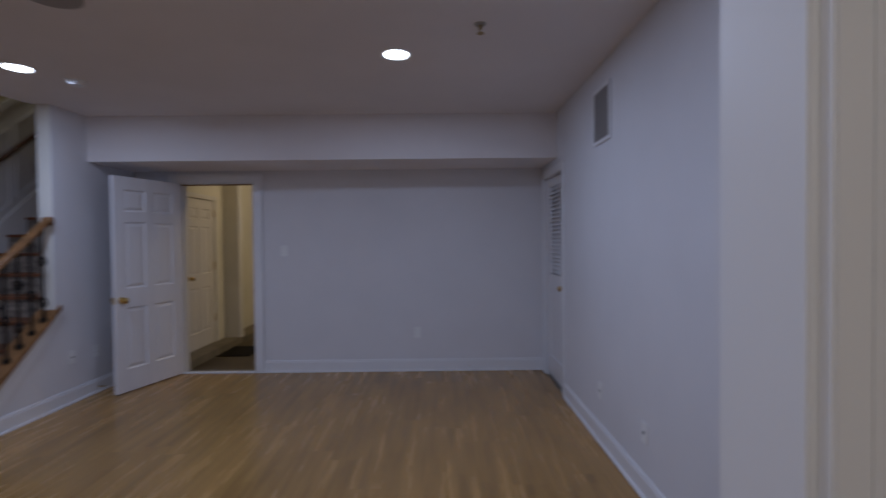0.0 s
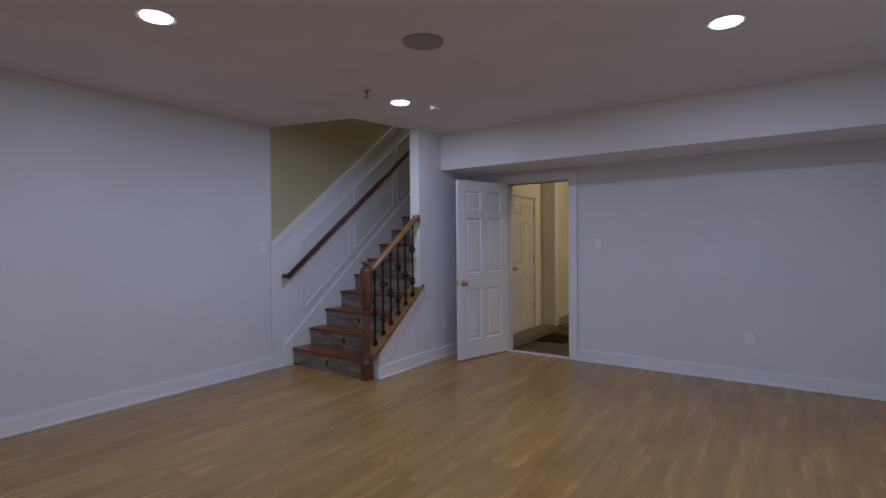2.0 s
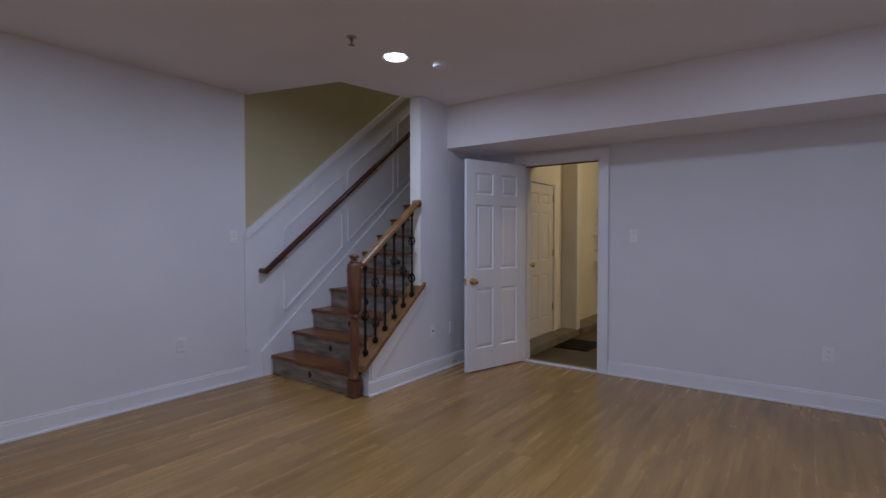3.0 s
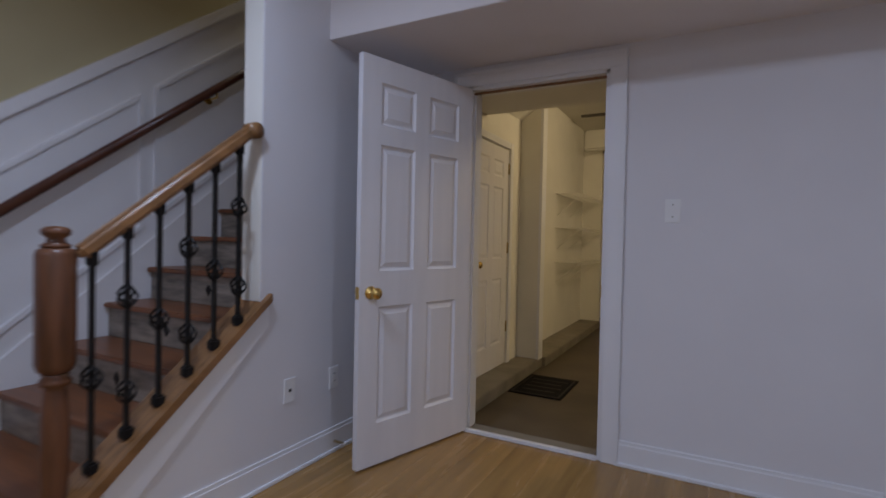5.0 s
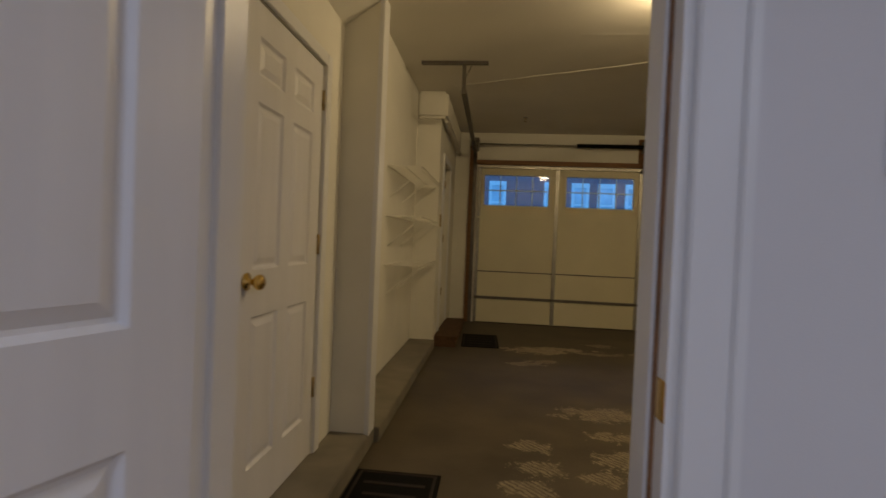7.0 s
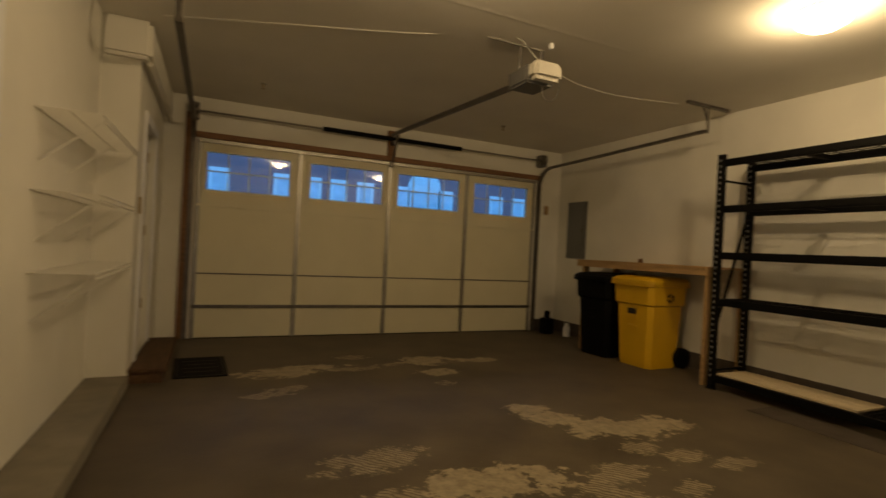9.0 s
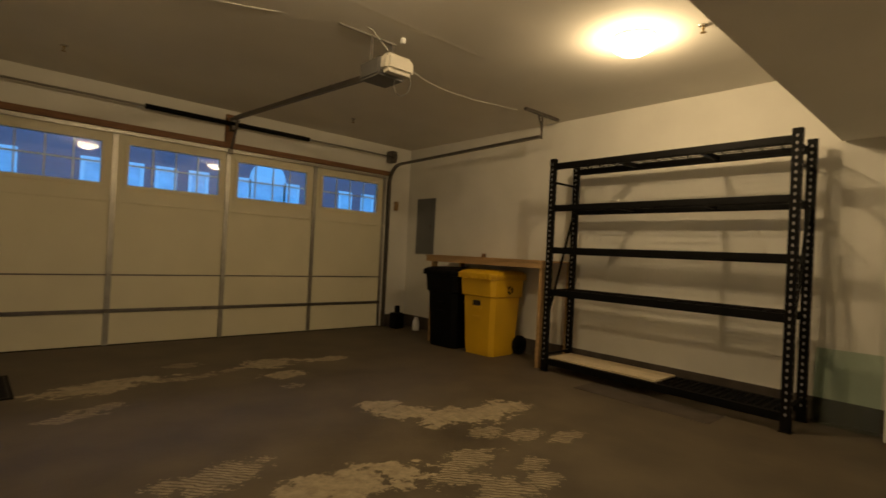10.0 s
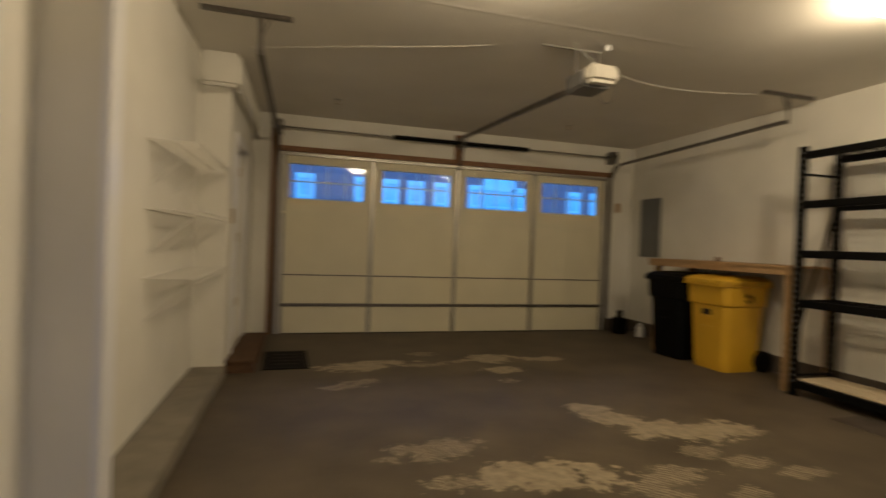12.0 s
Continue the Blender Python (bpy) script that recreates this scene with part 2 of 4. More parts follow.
M_SPK = mat("grey_speaker_grille", (0.36, 0.34, 0.33), 0.8, 0, 0.1, 90, 0.3, 400)
M_WIRE = mat("white_coated_wire", (0.74, 0.72, 0.66), 0.4, 0, 0.03, 9)
M_OPENER = mat("opener_grey_housing", (0.16, 0.155, 0.15), 0.5, 0.2, 0.1, 6)
M_LENS = mat("opener_white_lens", (0.60, 0.57, 0.50), 0.4, 0, 0.04, 6)
M_MATB = mat("mat_brown_print", (0.022, 0.015, 0.010), 0.9, 0, 0.3, 30, 0.3, 200)
M_PANE = glass("window_pane")
M_SHEET = glass("acrylic_sheet", (0.80, 0.88, 0.83), 0.08)
M_LAMPC = glow("cool_lamp_face", (0.9, 0.95, 1.0), 9.0)
M_LAMPW = glow("warm_lamp_dome", WARM, 21.0)
M_GFLOOR = garage_floor_material()
M_BRICK = mat("facade_brick", (0.33, 0.16, 0.17), 0.8, 0, 0.25, 9, 0.3, 40)
M_FTRIM = mat("facade_white_trim", (0.90, 0.90, 0.88), 0.6, 0, 0.04, 5)
M_FGLASS = mat("facade_window_glass", (0.62, 0.70, 0.74), 0.1, 0, 0.2, 1.5)
M_GROUND = mat("asphalt_ground", (0.05, 0.05, 0.05), 0.9, 0, 0.2, 8, 0.3, 60)
M_SHINGLE = mat("roof_shingle", (0.07, 0.065, 0.065), 0.9, 0, 0.2, 8, 0.3, 60)


# ---- mesh helpers ----
def box(bm, lo, hi):
    x0, y0, z0 = lo
    x1, y1, z1 = hi
    v = [bm.verts.new(c) for c in ((x0, y0, z0), (x1, y0, z0), (x1, y1, z0), (x0, y1, z0), (x0, y0, z1), (x1, y0, z1), (x1, y1, z1), (x0, y1, z1))]
    for f in ((3, 2, 1, 0), (4, 5, 6, 7), (0, 1, 5, 4), (1, 2, 6, 5), (2, 3, 7, 6), (3, 0, 4, 7)):
        bm.faces.new([v[i] for i in f])
    return bm


def boxes(*pairs, bevel=0.0):
    bm = bmesh.new()
    for lo, hi in pairs:
        box(bm, lo, hi)
    if bevel:
        bmesh.ops.bevel(bm, geom=list(bm.edges), offset=bevel, segments=2, affect='EDGES', clamp_overlap=True)
    return bm


def prism(poly, axis, a, b, bm=None):
    """A polygon (in the two other axes, in order) drawn out from a to b along the axis."""
    bm = bm or bmesh.new()

    def at(p, v):
        return {'x': (v, p[0], p[1]), 'y': (p[0], v, p[1]), 'z': (p[0], p[1], v)}[axis]
    lo = [bm.verts.new(at(p, a)) for p in poly]
    hi = [bm.verts.new(at(p, b)) for p in poly]
    n = len(poly)
    bm.faces.new(lo)
    bm.faces.new(hi[::-1])
    for i in range(n):
        bm.faces.new((lo[i], hi[i], hi[(i + 1) % n], lo[(i + 1) % n]))
    bmesh.ops.recalc_face_normals(bm, faces=list(bm.faces))
    return bm


def rod(p, q, r, bm=None, n=10, r2=None):
    """A round bar from p to q."""
    bm = bm or bmesh.new()
    p, q = Vector(p), Vector(q)
    d = q - p
    m = Matrix.Translation((p + q) / 2) @ d.to_track_quat('Z', 'Y').to_matrix().to_4x4()
    bmesh.ops.create_cone(bm, cap_ends=True, segments=n, radius1=r, radius2=r if r2 is None else r2, depth=d.length, matrix=m)
    return bm


def bar(p, q, w, h, bm=None):
    """A square bar from p to q, w wide and h deep."""
    bm = bm or bmesh.new()
    p, q = Vector(p), Vector(q)
    d = q - p
    m = Matrix.Translation((p + q) / 2) @ d.to_track_quat('Z', 'Y').to_matrix().to_4x4() @ Matrix.Diagonal((w, h, d.length, 1))
    bmesh.ops.create_cube(bm, size=1, matrix=m)
    return bm


def lathe(profile, n=20, bm=None, at=(0, 0, 0)):
    """A body of revolution round z from (radius, z) pairs."""
    bm = bm or bmesh.new()
    rings = []
    for r, z in profile:
        rings.append([bm.verts.new((at[0] + max(r, 1e-4) * math.cos(2 * math.pi * i / n), at[1] + max(r, 1e-4) * math.sin(2 * math.pi * i / n), at[2] + z)) for i in range(n)])
    for a, b in zip(rings, rings[1:]):
        for i in range(n):
            bm.faces.new((a[i], a[(i + 1) % n], b[(i + 1) % n], b[i]))
    bm.faces.new(rings[0][::-1])
    bm.faces.new(rings[-1])
    bmesh.ops.recalc_face_normals(bm, faces=list(bm.faces))
    return bm


def make(name, bm, material, smooth=False):
    me = bpy.data.meshes.new(name)
    bm.to_mesh(me)
    bm.free()
    me.materials.append(material)
    if smooth:
        for p in me.polygons:
            p.use_smooth = True
    return new(name, me)


def part(name, bm, material, parent, label="", smooth=False):
    ob = make(name, bm, material, smooth)
    ob.parent = parent
    if label:
        tagged(ob, label)
    return ob


def thing(name, label, category, group="", at=None):
    ob = new(name)
    if at is not None:
        ob.matrix_world = at
    return tagged(ob, label, category, group)


def solid(name, bm, material, label, category, group="", smooth=False):
    return tagged(make(name, bm, material, smooth), label, category, group)


def setting(name, bm, material, label, category):
    return tagged(make(name, bm, material), label, category, kind="structure")


def tube(name, points, r, material, res=3):
    cu = bpy.data.curves.new(name, 'CURVE')
    cu.dimensions = '3D'
    cu.bevel_depth = r
    cu.bevel_resolution = res
    sp = cu.splines.new('BEZIER')
    sp.bezier_points.add(len(points) - 1)
    for bp, p in zip(sp.bezier_points, points):
        bp.co = p
        bp.handle_left_type = bp.handle_right_type = 'AUTO'
    cu.materials.append(material)
    return new(name, cu)


# ---- structure: basement ----
OX0, OX1, OH = -3.13, -2.311, 2.062      # doorway to the garage
SW, SWI = -3.60, -3.72                 # stair wall faces
sub = setting("floor", boxes(((XL - 0.15, -1.6, -0.2), (XR + 0.15, YF + 0.06, -0.012))), M_CONC, "laminate oak strip floor of the basement room", "floor")
setting("wall_left", boxes(((XL - 0.15, -1.6, -0.012), (XL, 4.14, CEIL + 0.3))), M_WALL, "plain white painted basement wall", "wall")
setting("wall_stair_left", boxes(((XL - 0.15, 4.14, -0.012), (XL, 8.2, 5.2))), M_OLIVE, "olive painted wall beside the stairs", "wall")
setting("wall_stair_end", boxes(((XL, 8.05, -0.012), (SWI, 8.2, 5.2))), M_OLIVE, "olive painted wall behind the stairs", "wall")
setting("ceiling_stairwell", boxes(((XL - 0.15, 4.0, 5.2), (SWI + 0.3, 8.2, 5.3))), M_CEIL, "plain painted ceiling above the stairwell", "ceiling")
setting("wall_stairwell_upper", boxes(((XL, 4.02, CEIL + 0.3), (SWI, 4.14, 5.2)), ((SWI, 4.02, CEIL + 0.3), (SWI + 0.12, 8.2, 5.2))), M_OLIVE, "olive painted upper stairwell wall", "wall")
S = 0.19 / 0.242                        # slope of the stairs
setting("wall_stair", prism([(4.44, 0), (8.2, 0), (8.2, CEIL), (5.12, CEIL), (5.12, 0.25 + S * (5.12 - 4.40)), (4.44, 0.25 + S * 0.04)], 'x', SWI, SW), M_WALL, "white wall carrying the stair stringer", "wall")
setting("wall_far", boxes(((SW, YF, -0.2), (OX0, GY0, CEIL + 0.3)), ((OX1, YF, -0.2), (GXR + 0.15, GY0, CEIL + 0.3)), ((OX0, YF, OH), (OX1, GY0, CEIL + 0.3))), M_WALL, "white painted wall with a doorway to the garage", "wall")
LD0, LD1 = 5.34, 6.10                   # louvred door
setting("wall_right", boxes(((XR, -1.6, -0.012), (XR + 0.15, LD0, CEIL)), ((XR, LD1, -0.012), (XR + 0.15, YF, CEIL)), ((XR, LD0, 2.04), (XR + 0.15, LD1, CEIL)), ((XR + 0.10, LD0, -0.012), (XR + 0.15, LD1, 2.04))), M_WALL, "plain white painted basement wall", "wall")
setting("wall_back", boxes(((XL, -1.75, -0.012), (XR, -1.6, CEIL))), M_WALL, "plain white painted basement wall", "wall")
setting("wall_stub", boxes(((-0.005, 1.265, 0), (XR, 1.385, CEIL))), M_WALL, "white wall end beside the room's opening", "wall")
st = setting("trim_stub", boxes(((-0.02, 1.262, 0), (-0.005, 1.388, CEIL - 0.001)), bevel=0.002), M_TRIM, "white painted jamb lining", "trim")
part("casing", boxes(((-0.012, 1.245, 0), (0.02, 1.264, CEIL - 0.002)), ((0.02, 1.250, 0), (0.075, 1.264, CEIL - 0.002)), bevel=0.003), M_TRIM, st, "stepped white casing")
setting("ceiling", prism([(XL - 0.1, -1.6), (XR + 0.1, -1.6), (XR + 0.1, YF), (SW, YF), (SW, 5.12), (-3.74, 5.12), (-3.88, 4.40), (XL, 4.17), (XL - 0.1, 4.17)], 'z', CEIL, CEIL + 0.3), M_CEIL, "smooth painted basement ceiling", "ceiling")
setting("ceiling_beam", boxes(((SW, 5.55, 2.18), (XR, YF, CEIL))), M_CEIL, "boxed-in beam across the ceiling", "beam")


def baseboard(name, p, q, side):
    """White baseboard with a stepped top and a shoe along the floor, standing off the wall towards side."""
    (x0, y0), (x1, y1) = p, q
    sx, sy = side

    def slab(d, z0, z1):
        xs = sorted((x0, x1 + sx * d)) if sx else (x0, x1)
        ys = sorted((y0, y1 + sy * d)) if sy else (y0, y1)
        return ((xs[0], ys[0], z0), (xs[1], ys[1], z1))
    ob = setting(name, boxes(slab(0.014, 0, 0.112), slab(0.009, 0.112, 0.130)), M_TRIM, "white painted baseboard with a moulded top", "baseboard")
    part("shoe", boxes(slab(0.026, 0, 0.018), bevel=0.003), M_TRIM, ob)
    return ob


baseboard("baseboard_left", (XL, -1.6), (XL, 4.30), (1, 0))
baseboard("baseboard_right", (XR, 1.385), (XR, LD0 - 0.07), (-1, 0))
baseboard("baseboard_far", (OX1 + 0.08, YF), (XR, YF), (0, -1))
baseboard("baseboard_far_left", (SW, YF), (OX0 - 0.08, YF), (0, -1))
baseboard("baseboard_stair", (SW, 4.42), (SW, YF - 0.015), (1, 0))
_bb = setting("trim_stringer", prism([(4.46, 0.131), (4.49, 0.131), (5.16, 0.74), (5.16, 0.84), (4.46, 0.29)], 'x', SW, SW + 0.010), M_TRIM, "white skirt below the stair cap", "trim")


def casing(name, x0, x1, top, y, dy, w=0.075):
    lo, hi = sorted((y, y + dy * 0.018))
    lo2, hi2 = sorted((y, y + dy * 0.026))
    ob = setting(name, boxes(((x0 - w, lo, 0), (x0, hi, top)), ((x1, lo, 0), (x1 + w, hi, top)), ((x0 - w, lo, top), (x1 + w, hi, top + w)), bevel=0.003), M_TRIM, "white moulded door casing", "trim")
    part("back_band", boxes(((x0 - w - 0.012, lo2, 0), (x0 - w + 0.008, hi2, top + w)), ((x1 + w - 0.008, lo2, 0), (x1 + w + 0.012, hi2, top + w)), ((x0 - w - 0.012, lo2, top + w - 0.008), (x1 + w + 0.012, hi2, top + w + 0.012)), bevel=0.003), M_TRIM, ob)
    return ob


casing("trim_doorway", OX0, OX1, OH, YF, -1)
_j = setting("trim_doorway_jamb", boxes(((OX0, YF - 0.002, 0), (OX0 + 0.018, GY0 + 0.002, OH)), ((OX1 - 0.018, YF - 0.002, 0), (OX1, GY0 + 0.002, OH)), ((OX0, YF - 0.002, OH - 0.018), (OX1, GY0 + 0.002, OH)), ((OX0 + 0.018, YF + 0.05, 0.005), (OX0 + 0.03, GY0 + 0.001, OH - 0.018)), ((OX1 - 0.03, YF + 0.05, 0.005), (OX1 - 0.018, GY0 + 0.001, OH - 0.018))), M_TRIM, "white door jamb with stops", "trim")
part("strike_plate", boxes(((OX1 - 0.021, YF - 0.001, 0.865), (OX1 - 0.018, YF + 0.034, 0.93)), bevel=0.001), M_BRASS, _j, "brass strike plate")
part("threshold", boxes(((OX0 + 0.018, YF - 0.02, 0.0), (OX1 - 0.018, YF + 0.01, 0.020)), bevel=0.003), M_TRIM, _j, "white threshold strip")
part("weather_strip", boxes(((OX0 + 0.018, YF + 0.042, OH - 0.030), (OX1 - 0.018, YF + 0.054, OH - 0.018)), ((OX1 - 0.024, YF + 0.042, 0.006), (OX1 - 0.018, YF + 0.0495, OH - 0.030))), M_BROWN, _j, "brown weather strip")
# Shade behind the threshold, put in as a dark strip.
part("sill_shade", boxes(((OX0 + 0.018, YF + 0.010, 0.0), (OX1 - 0.018, YF + 0.034, 0.009)), bevel=0.002), M_RUBBER, _j, "dark strip standing in for the shade behind the threshold")
part("sill", boxes(((OX0, YF + 0.01, -0.2), (OX1, GY0 + 0.002, 0.004)), bevel=0.003), M_CONC, _j, "bare concrete sill")


# ---- doors ----
def six_panel_door(name, label, w, h, pose_m, knuckle=1, structure=True, knob_mat=None, knob_z=0.87):
    """A moulded six-panel leaf; the hinge edge is at x = 0, the leaf lies along +x."""
    ob = thing(name, label, "door", at=pose_m)
    if structure:
        tagged(ob, kind="structure")
    t = 0.0175
    st_w, ms = 0.115, 0.10
    cols = [(st_w, (w - ms) / 2), ((w + ms) / 2, w - st_w)]
    rows = [(0.21, 0.796), (0.976, 1.608), (1.705, h - 0.12)]
    bm = boxes(((0, -t, 0), (st_w, t, h)), ((w - st_w, -t, 0), (w, t, h)), (((w - ms) / 2, -t, 0), ((w + ms) / 2, t, h)))
    zs = [(0, 0.21), (0.796, 0.976), (1.608, 1.705), (h - 0.12, h)]
    for a, b in zs:
        for c0, c1 in cols:
            box(bm, (c0, -t, a), (c1, t, b))
    part("leaf_frame", bm, M_DOOR, ob)
    for c0, c1 in cols:
        for a, b in rows:
            bm = bmesh.new()
            for s in (-1, 1):
                rings = []
                for inset, depth in ((0, t * 0.98), (0.010, 0.007), (0.018, 0.006), (0.042, 0.0145)):
                    rings.append([bm.verts.new((x, s * depth, z)) for x, z in ((c0 + inset, a + inset), (c1 - inset, a + inset), (c1 - inset, b - inset), (c0 + inset, b - inset))])
                for r0, r1 in zip(rings, rings[1:]):
                    for i in range(4):
                        bm.faces.new((r0[i], r0[(i + 1) % 4], r1[(i + 1) % 4], r1[i]))
                bm.faces.new(rings[-1])
            bmesh.ops.recalc_face_normals(bm, faces=list(bm.faces))
            part("panel", bm, M_DOOR, ob)
    km = knob_mat or M_BRASS
    for s in (-1, 1):
        bm = lathe([(0.033, 0), (0.033, 0.006), (0.013, 0.010), (0.011, 0.03), (0.022, 0.036), (0.029, 0.048), (0.028, 0.060), (0.018, 0.068), (0.0, 0.070)], 18)
        bmesh.ops.transform(bm, matrix=Matrix.Translation((w - 0.065, s * t, knob_z)) @ Matrix.Rotation(-s * math.pi / 2, 4, 'X'), verts=bm.verts)
        part("knob", bm, km, ob, "round brass knob", smooth=True)
    part("latch_plate", boxes(((w, -0.012, knob_z - 0.03), (w + 0.002, 0.012, knob_z + 0.03))), km, ob, "brass latch plate")
    for z in (0.34, 1.07, 1.80):
        hg = part("hinge", rod((-0.004, knuckle * (t + 0.004), z - 0.05), (-0.004, knuckle * (t + 0.004), z + 0.05), 0.008), M_DULLBRASS, ob, "aged brass hinge", smooth=True)
        lo, hi = sorted((knuckle * t, knuckle * (t + 0.003)))
        part("hinge_leaf", boxes(((-0.024, lo, z - 0.048), (0.004, hi, z + 0.048))), M_DULLBRASS, hg)
    return ob


_dx, _dy = -3.336 - (OX0 + 0.018), 5.466 - (YF - 0.012)
_ang = math.degrees(math.atan2(_dy, _dx))
six_panel_door("door_1", "white six-panel door standing open into the basement", 0.795, 2.035, pose(OX0 + 0.018, YF - 0.012, 0.012, 0, 0, _ang), knuckle=-1)

# louvred door in the right wall
ld = tagged(thing("door_2", "white half-louvred door, closed", "door"), kind="structure")
X0 = XR + 0.03
part("leaf_frame", boxes(((X0, LD0, 0.01), (X0 + 0.035, LD0 + 0.1, 2.03)), ((X0, LD1 - 0.1, 0.01), (X0 + 0.035, LD1, 2.03)), ((X0, LD0 + 0.1, 0.01), (X0 + 0.035, LD1 - 0.1, 0.22)), ((X0, LD0 + 0.1, 0.92), (X0 + 0.035, LD1 - 0.1, 1.06)), ((X0, LD0 + 0.1, 1.94), (X0 + 0.035, LD1 - 0.1, 2.03))), M_DOOR, ld)
part("lower_panel", boxes(((X0 + 0.012, LD0 + 0.1, 0.22), (X0 + 0.03, LD1 - 0.1, 0.92))), M_DOOR, ld)
for i in range(22):
    z = 1.075 + i * 0.0395
    part("slat", prism([(X0 + 0.002, z), (X0 + 0.006, z - 0.004), (X0 + 0.034, z + 0.034), (X0 + 0.030, z + 0.038)], 'y', LD0 + 0.1, LD1 - 0.1), M_DOOR, ld)
bm = lathe([(0.03, 0), (0.03, 0.006), (0.012, 0.01), (0.011, 0.03), (0.026, 0.042), (0.026, 0.058), (0.0, 0.066)], 16)
bmesh.ops.transform(bm, matrix=Matrix.Translation((X0, LD0 + 0.055, 0.96)) @ Matrix.Rotation(-math.pi / 2, 4, 'Y'), verts=bm.verts)
part("knob", bm, M_BRASS, ld, "brass knob", smooth=True)
setting("trim_louvre_door", boxes(((XR - 0.016, LD0 - 0.07, 0), (XR, LD0, 2.04)), ((XR - 0.016, LD1, 0), (XR, LD1 + 0.07, 2.04)), ((XR - 0.016, LD0 - 0.07, 2.04), (XR, LD1 + 0.07, 2.11)), bevel=0.003), M_TRIM, "white casing of the louvred door", "trim")

# ---- stairs ----
stairs = thing("staircase", "stairs with stained oak treads and marbled risers", "stairs")
RISE, GO, Y1 = 0.19, 0.242, 4.395
for i in range(14):
    y, z = Y1 + GO * i, RISE * (i + 1)
    part("tread", boxes(((XL + 0.032, y - 0.03, z - 0.028), (SWI + (0.03 if i < 3 else -0.004), y + GO + 0.004, z)), bevel=0.007), M_TREAD, stairs, "stained oak tread")
    r = part("riser", boxes(((XL + 0.032, y, z - RISE + 0.001), (SWI - 0.002, y + 0.018, z - 0.029))), M_RISER, stairs, "grey-brown marbled riser")
    if i < 8:
        bm = prism([(-0.024, 0), (0, -0.034), (0.024, 0), (0, 0.034)], 'y', y - 0.004, y + 0.001)
        bmesh.ops.translate(bm, vec=((XL + SWI) / 2, 0, z - RISE / 2 - 0.012), verts=bm.verts)
        part("diamond", bm, M_IRON, r, "black diamond inlay")
part("carcass", prism([(Y1 + 0.03, 0)] + [p for i in range(13) for p in ((Y1 + 0.03 + GO * i, RISE * (i + 1) - 0.03), (Y1 + 0.03 + GO * (i + 1), RISE * (i + 1) - 0.03))] + [(Y1 + 0.03 + GO * 13, 0)], 'x', XL + 0.04, SWI - 0.008), M_TREAD, stairs)
setting("trim_wall_end", boxes(((SWI + 0.002, 5.116, 0.86), (SW - 0.004, 5.1195, CEIL - 0.002))), M_GWALL, "cream painted end of the stair wall", "trim")
# wall skirt and panelling on the left
TOP = lambda y: 1.355 + S * (y - 4.14)
wains = setting("trim_wainscot", prism([(4.14, 0.0), (4.39, 0.0), (4.39, 0.24), (8.04, 0.24 + S * 3.65), (8.04, TOP(8.04)), (4.14, TOP(4.14))], 'x', XL, XL + 0.010), M_TRIM, "white panelled wainscot rising with the stairs", "trim")
part("skirt", prism([(4.30, 0.0), (4.392, 0.0), (4.40, 0.0), (8.04, S * 3.64), (8.04, 0.42 + S * 3.648), (4.28, 0.24)], 'x', XL + 0.010, XL + 0.030), M_TRIM, wains)
part("cap_rail", prism([(4.13, TOP(4.13) - 0.06), (8.04, TOP(8.04) - 0.06), (8.04, TOP(8.04) + 0.02), (4.13, TOP(4.13) + 0.02)], 'x', XL + 0.001, XL + 0.036), M_TRIM, wains)
part("end_stile", boxes(((XL + 0.001, 4.12, 0.28), (XL + 0.020, 4.19, TOP(4.13)))), M_TRIM, wains)
for ya, yb in ((4.552, 5.305), (5.395, 6.15), (6.24, 6.99)):
    lo = lambda y: 0.60 + S * (y - 4.552)
    hi = lambda y: 1.38 + S * (y - 4.552)
    outer = [(ya, lo(ya)), (yb, lo(yb)), (yb, hi(yb)), (ya, hi(ya))]
    w = 0.026
    for k, (p, q) in enumerate(zip(outer, outer[1:] + outer[:1])):
        part("panel_moulding", bar((XL + 0.016, p[0], p[1]), (XL + 0.016, q[0], q[1]), 0.016 + 0.003 * (k % 2), w), M_TRIM, wains)

hr = thing("wall_handrail", "dark stained wooden handrail on brass brackets", "handrail")
HX = XL + 0.10
part("rail", rod((HX, 4.27, 0.985), (HX, 7.9, 0.985 + 0.772 * 3.63), 0.027, n=14), M_DARKRAIL, hr, smooth=True)
part("rail_end", rod((HX, 4.285, 0.995), (XL + 0.01, 4.285, 0.995), 0.024, n=14), M_DARKRAIL, hr, smooth=True)
for y in (4.5, 5.75, 7.0):
    z = 0.985 + 0.772 * (y - 4.27)
    bm = rod((XL + 0.01, y, z - 0.07), (HX, y, z - 0.06), 0.007)
    rod((HX, y, z - 0.062), (HX, y, z - 0.02), 0.007, bm)
    rod((XL + 0.010, y, z - 0.07), (XL + 0.016, y, z - 0.07), 0.026, bm, 16)
    part("bracket", bm, M_BRASS, hr, "brass bracket")

bal = thing("balustrade", "oak stair rail with newel and wrought iron balusters", "balustrade")
CX = (SW + SWI) / 2
CAPZ = lambda y: 0.275 + S * (y - 4.40)
part("cap_board", prism([(4.37, CAPZ(4.37) - 0.03), (5.165, CAPZ(5.165) - 0.022), (5.165, CAPZ(5.165) + 0.014), (4.37, CAPZ(4.37) + 0.014)], 'x', SWI - 0.02, SW + 0.028), M_RAIL, bal, "stained oak cap board")
NX, NY = CX - 0.03, 4.365
newel = part("newel", boxes(((NX - 0.046, NY - 0.046, 0), (NX + 0.046, NY + 0.046, 0.15)), bevel=0.008), M_NEWEL, bal, "dark turned newel post")
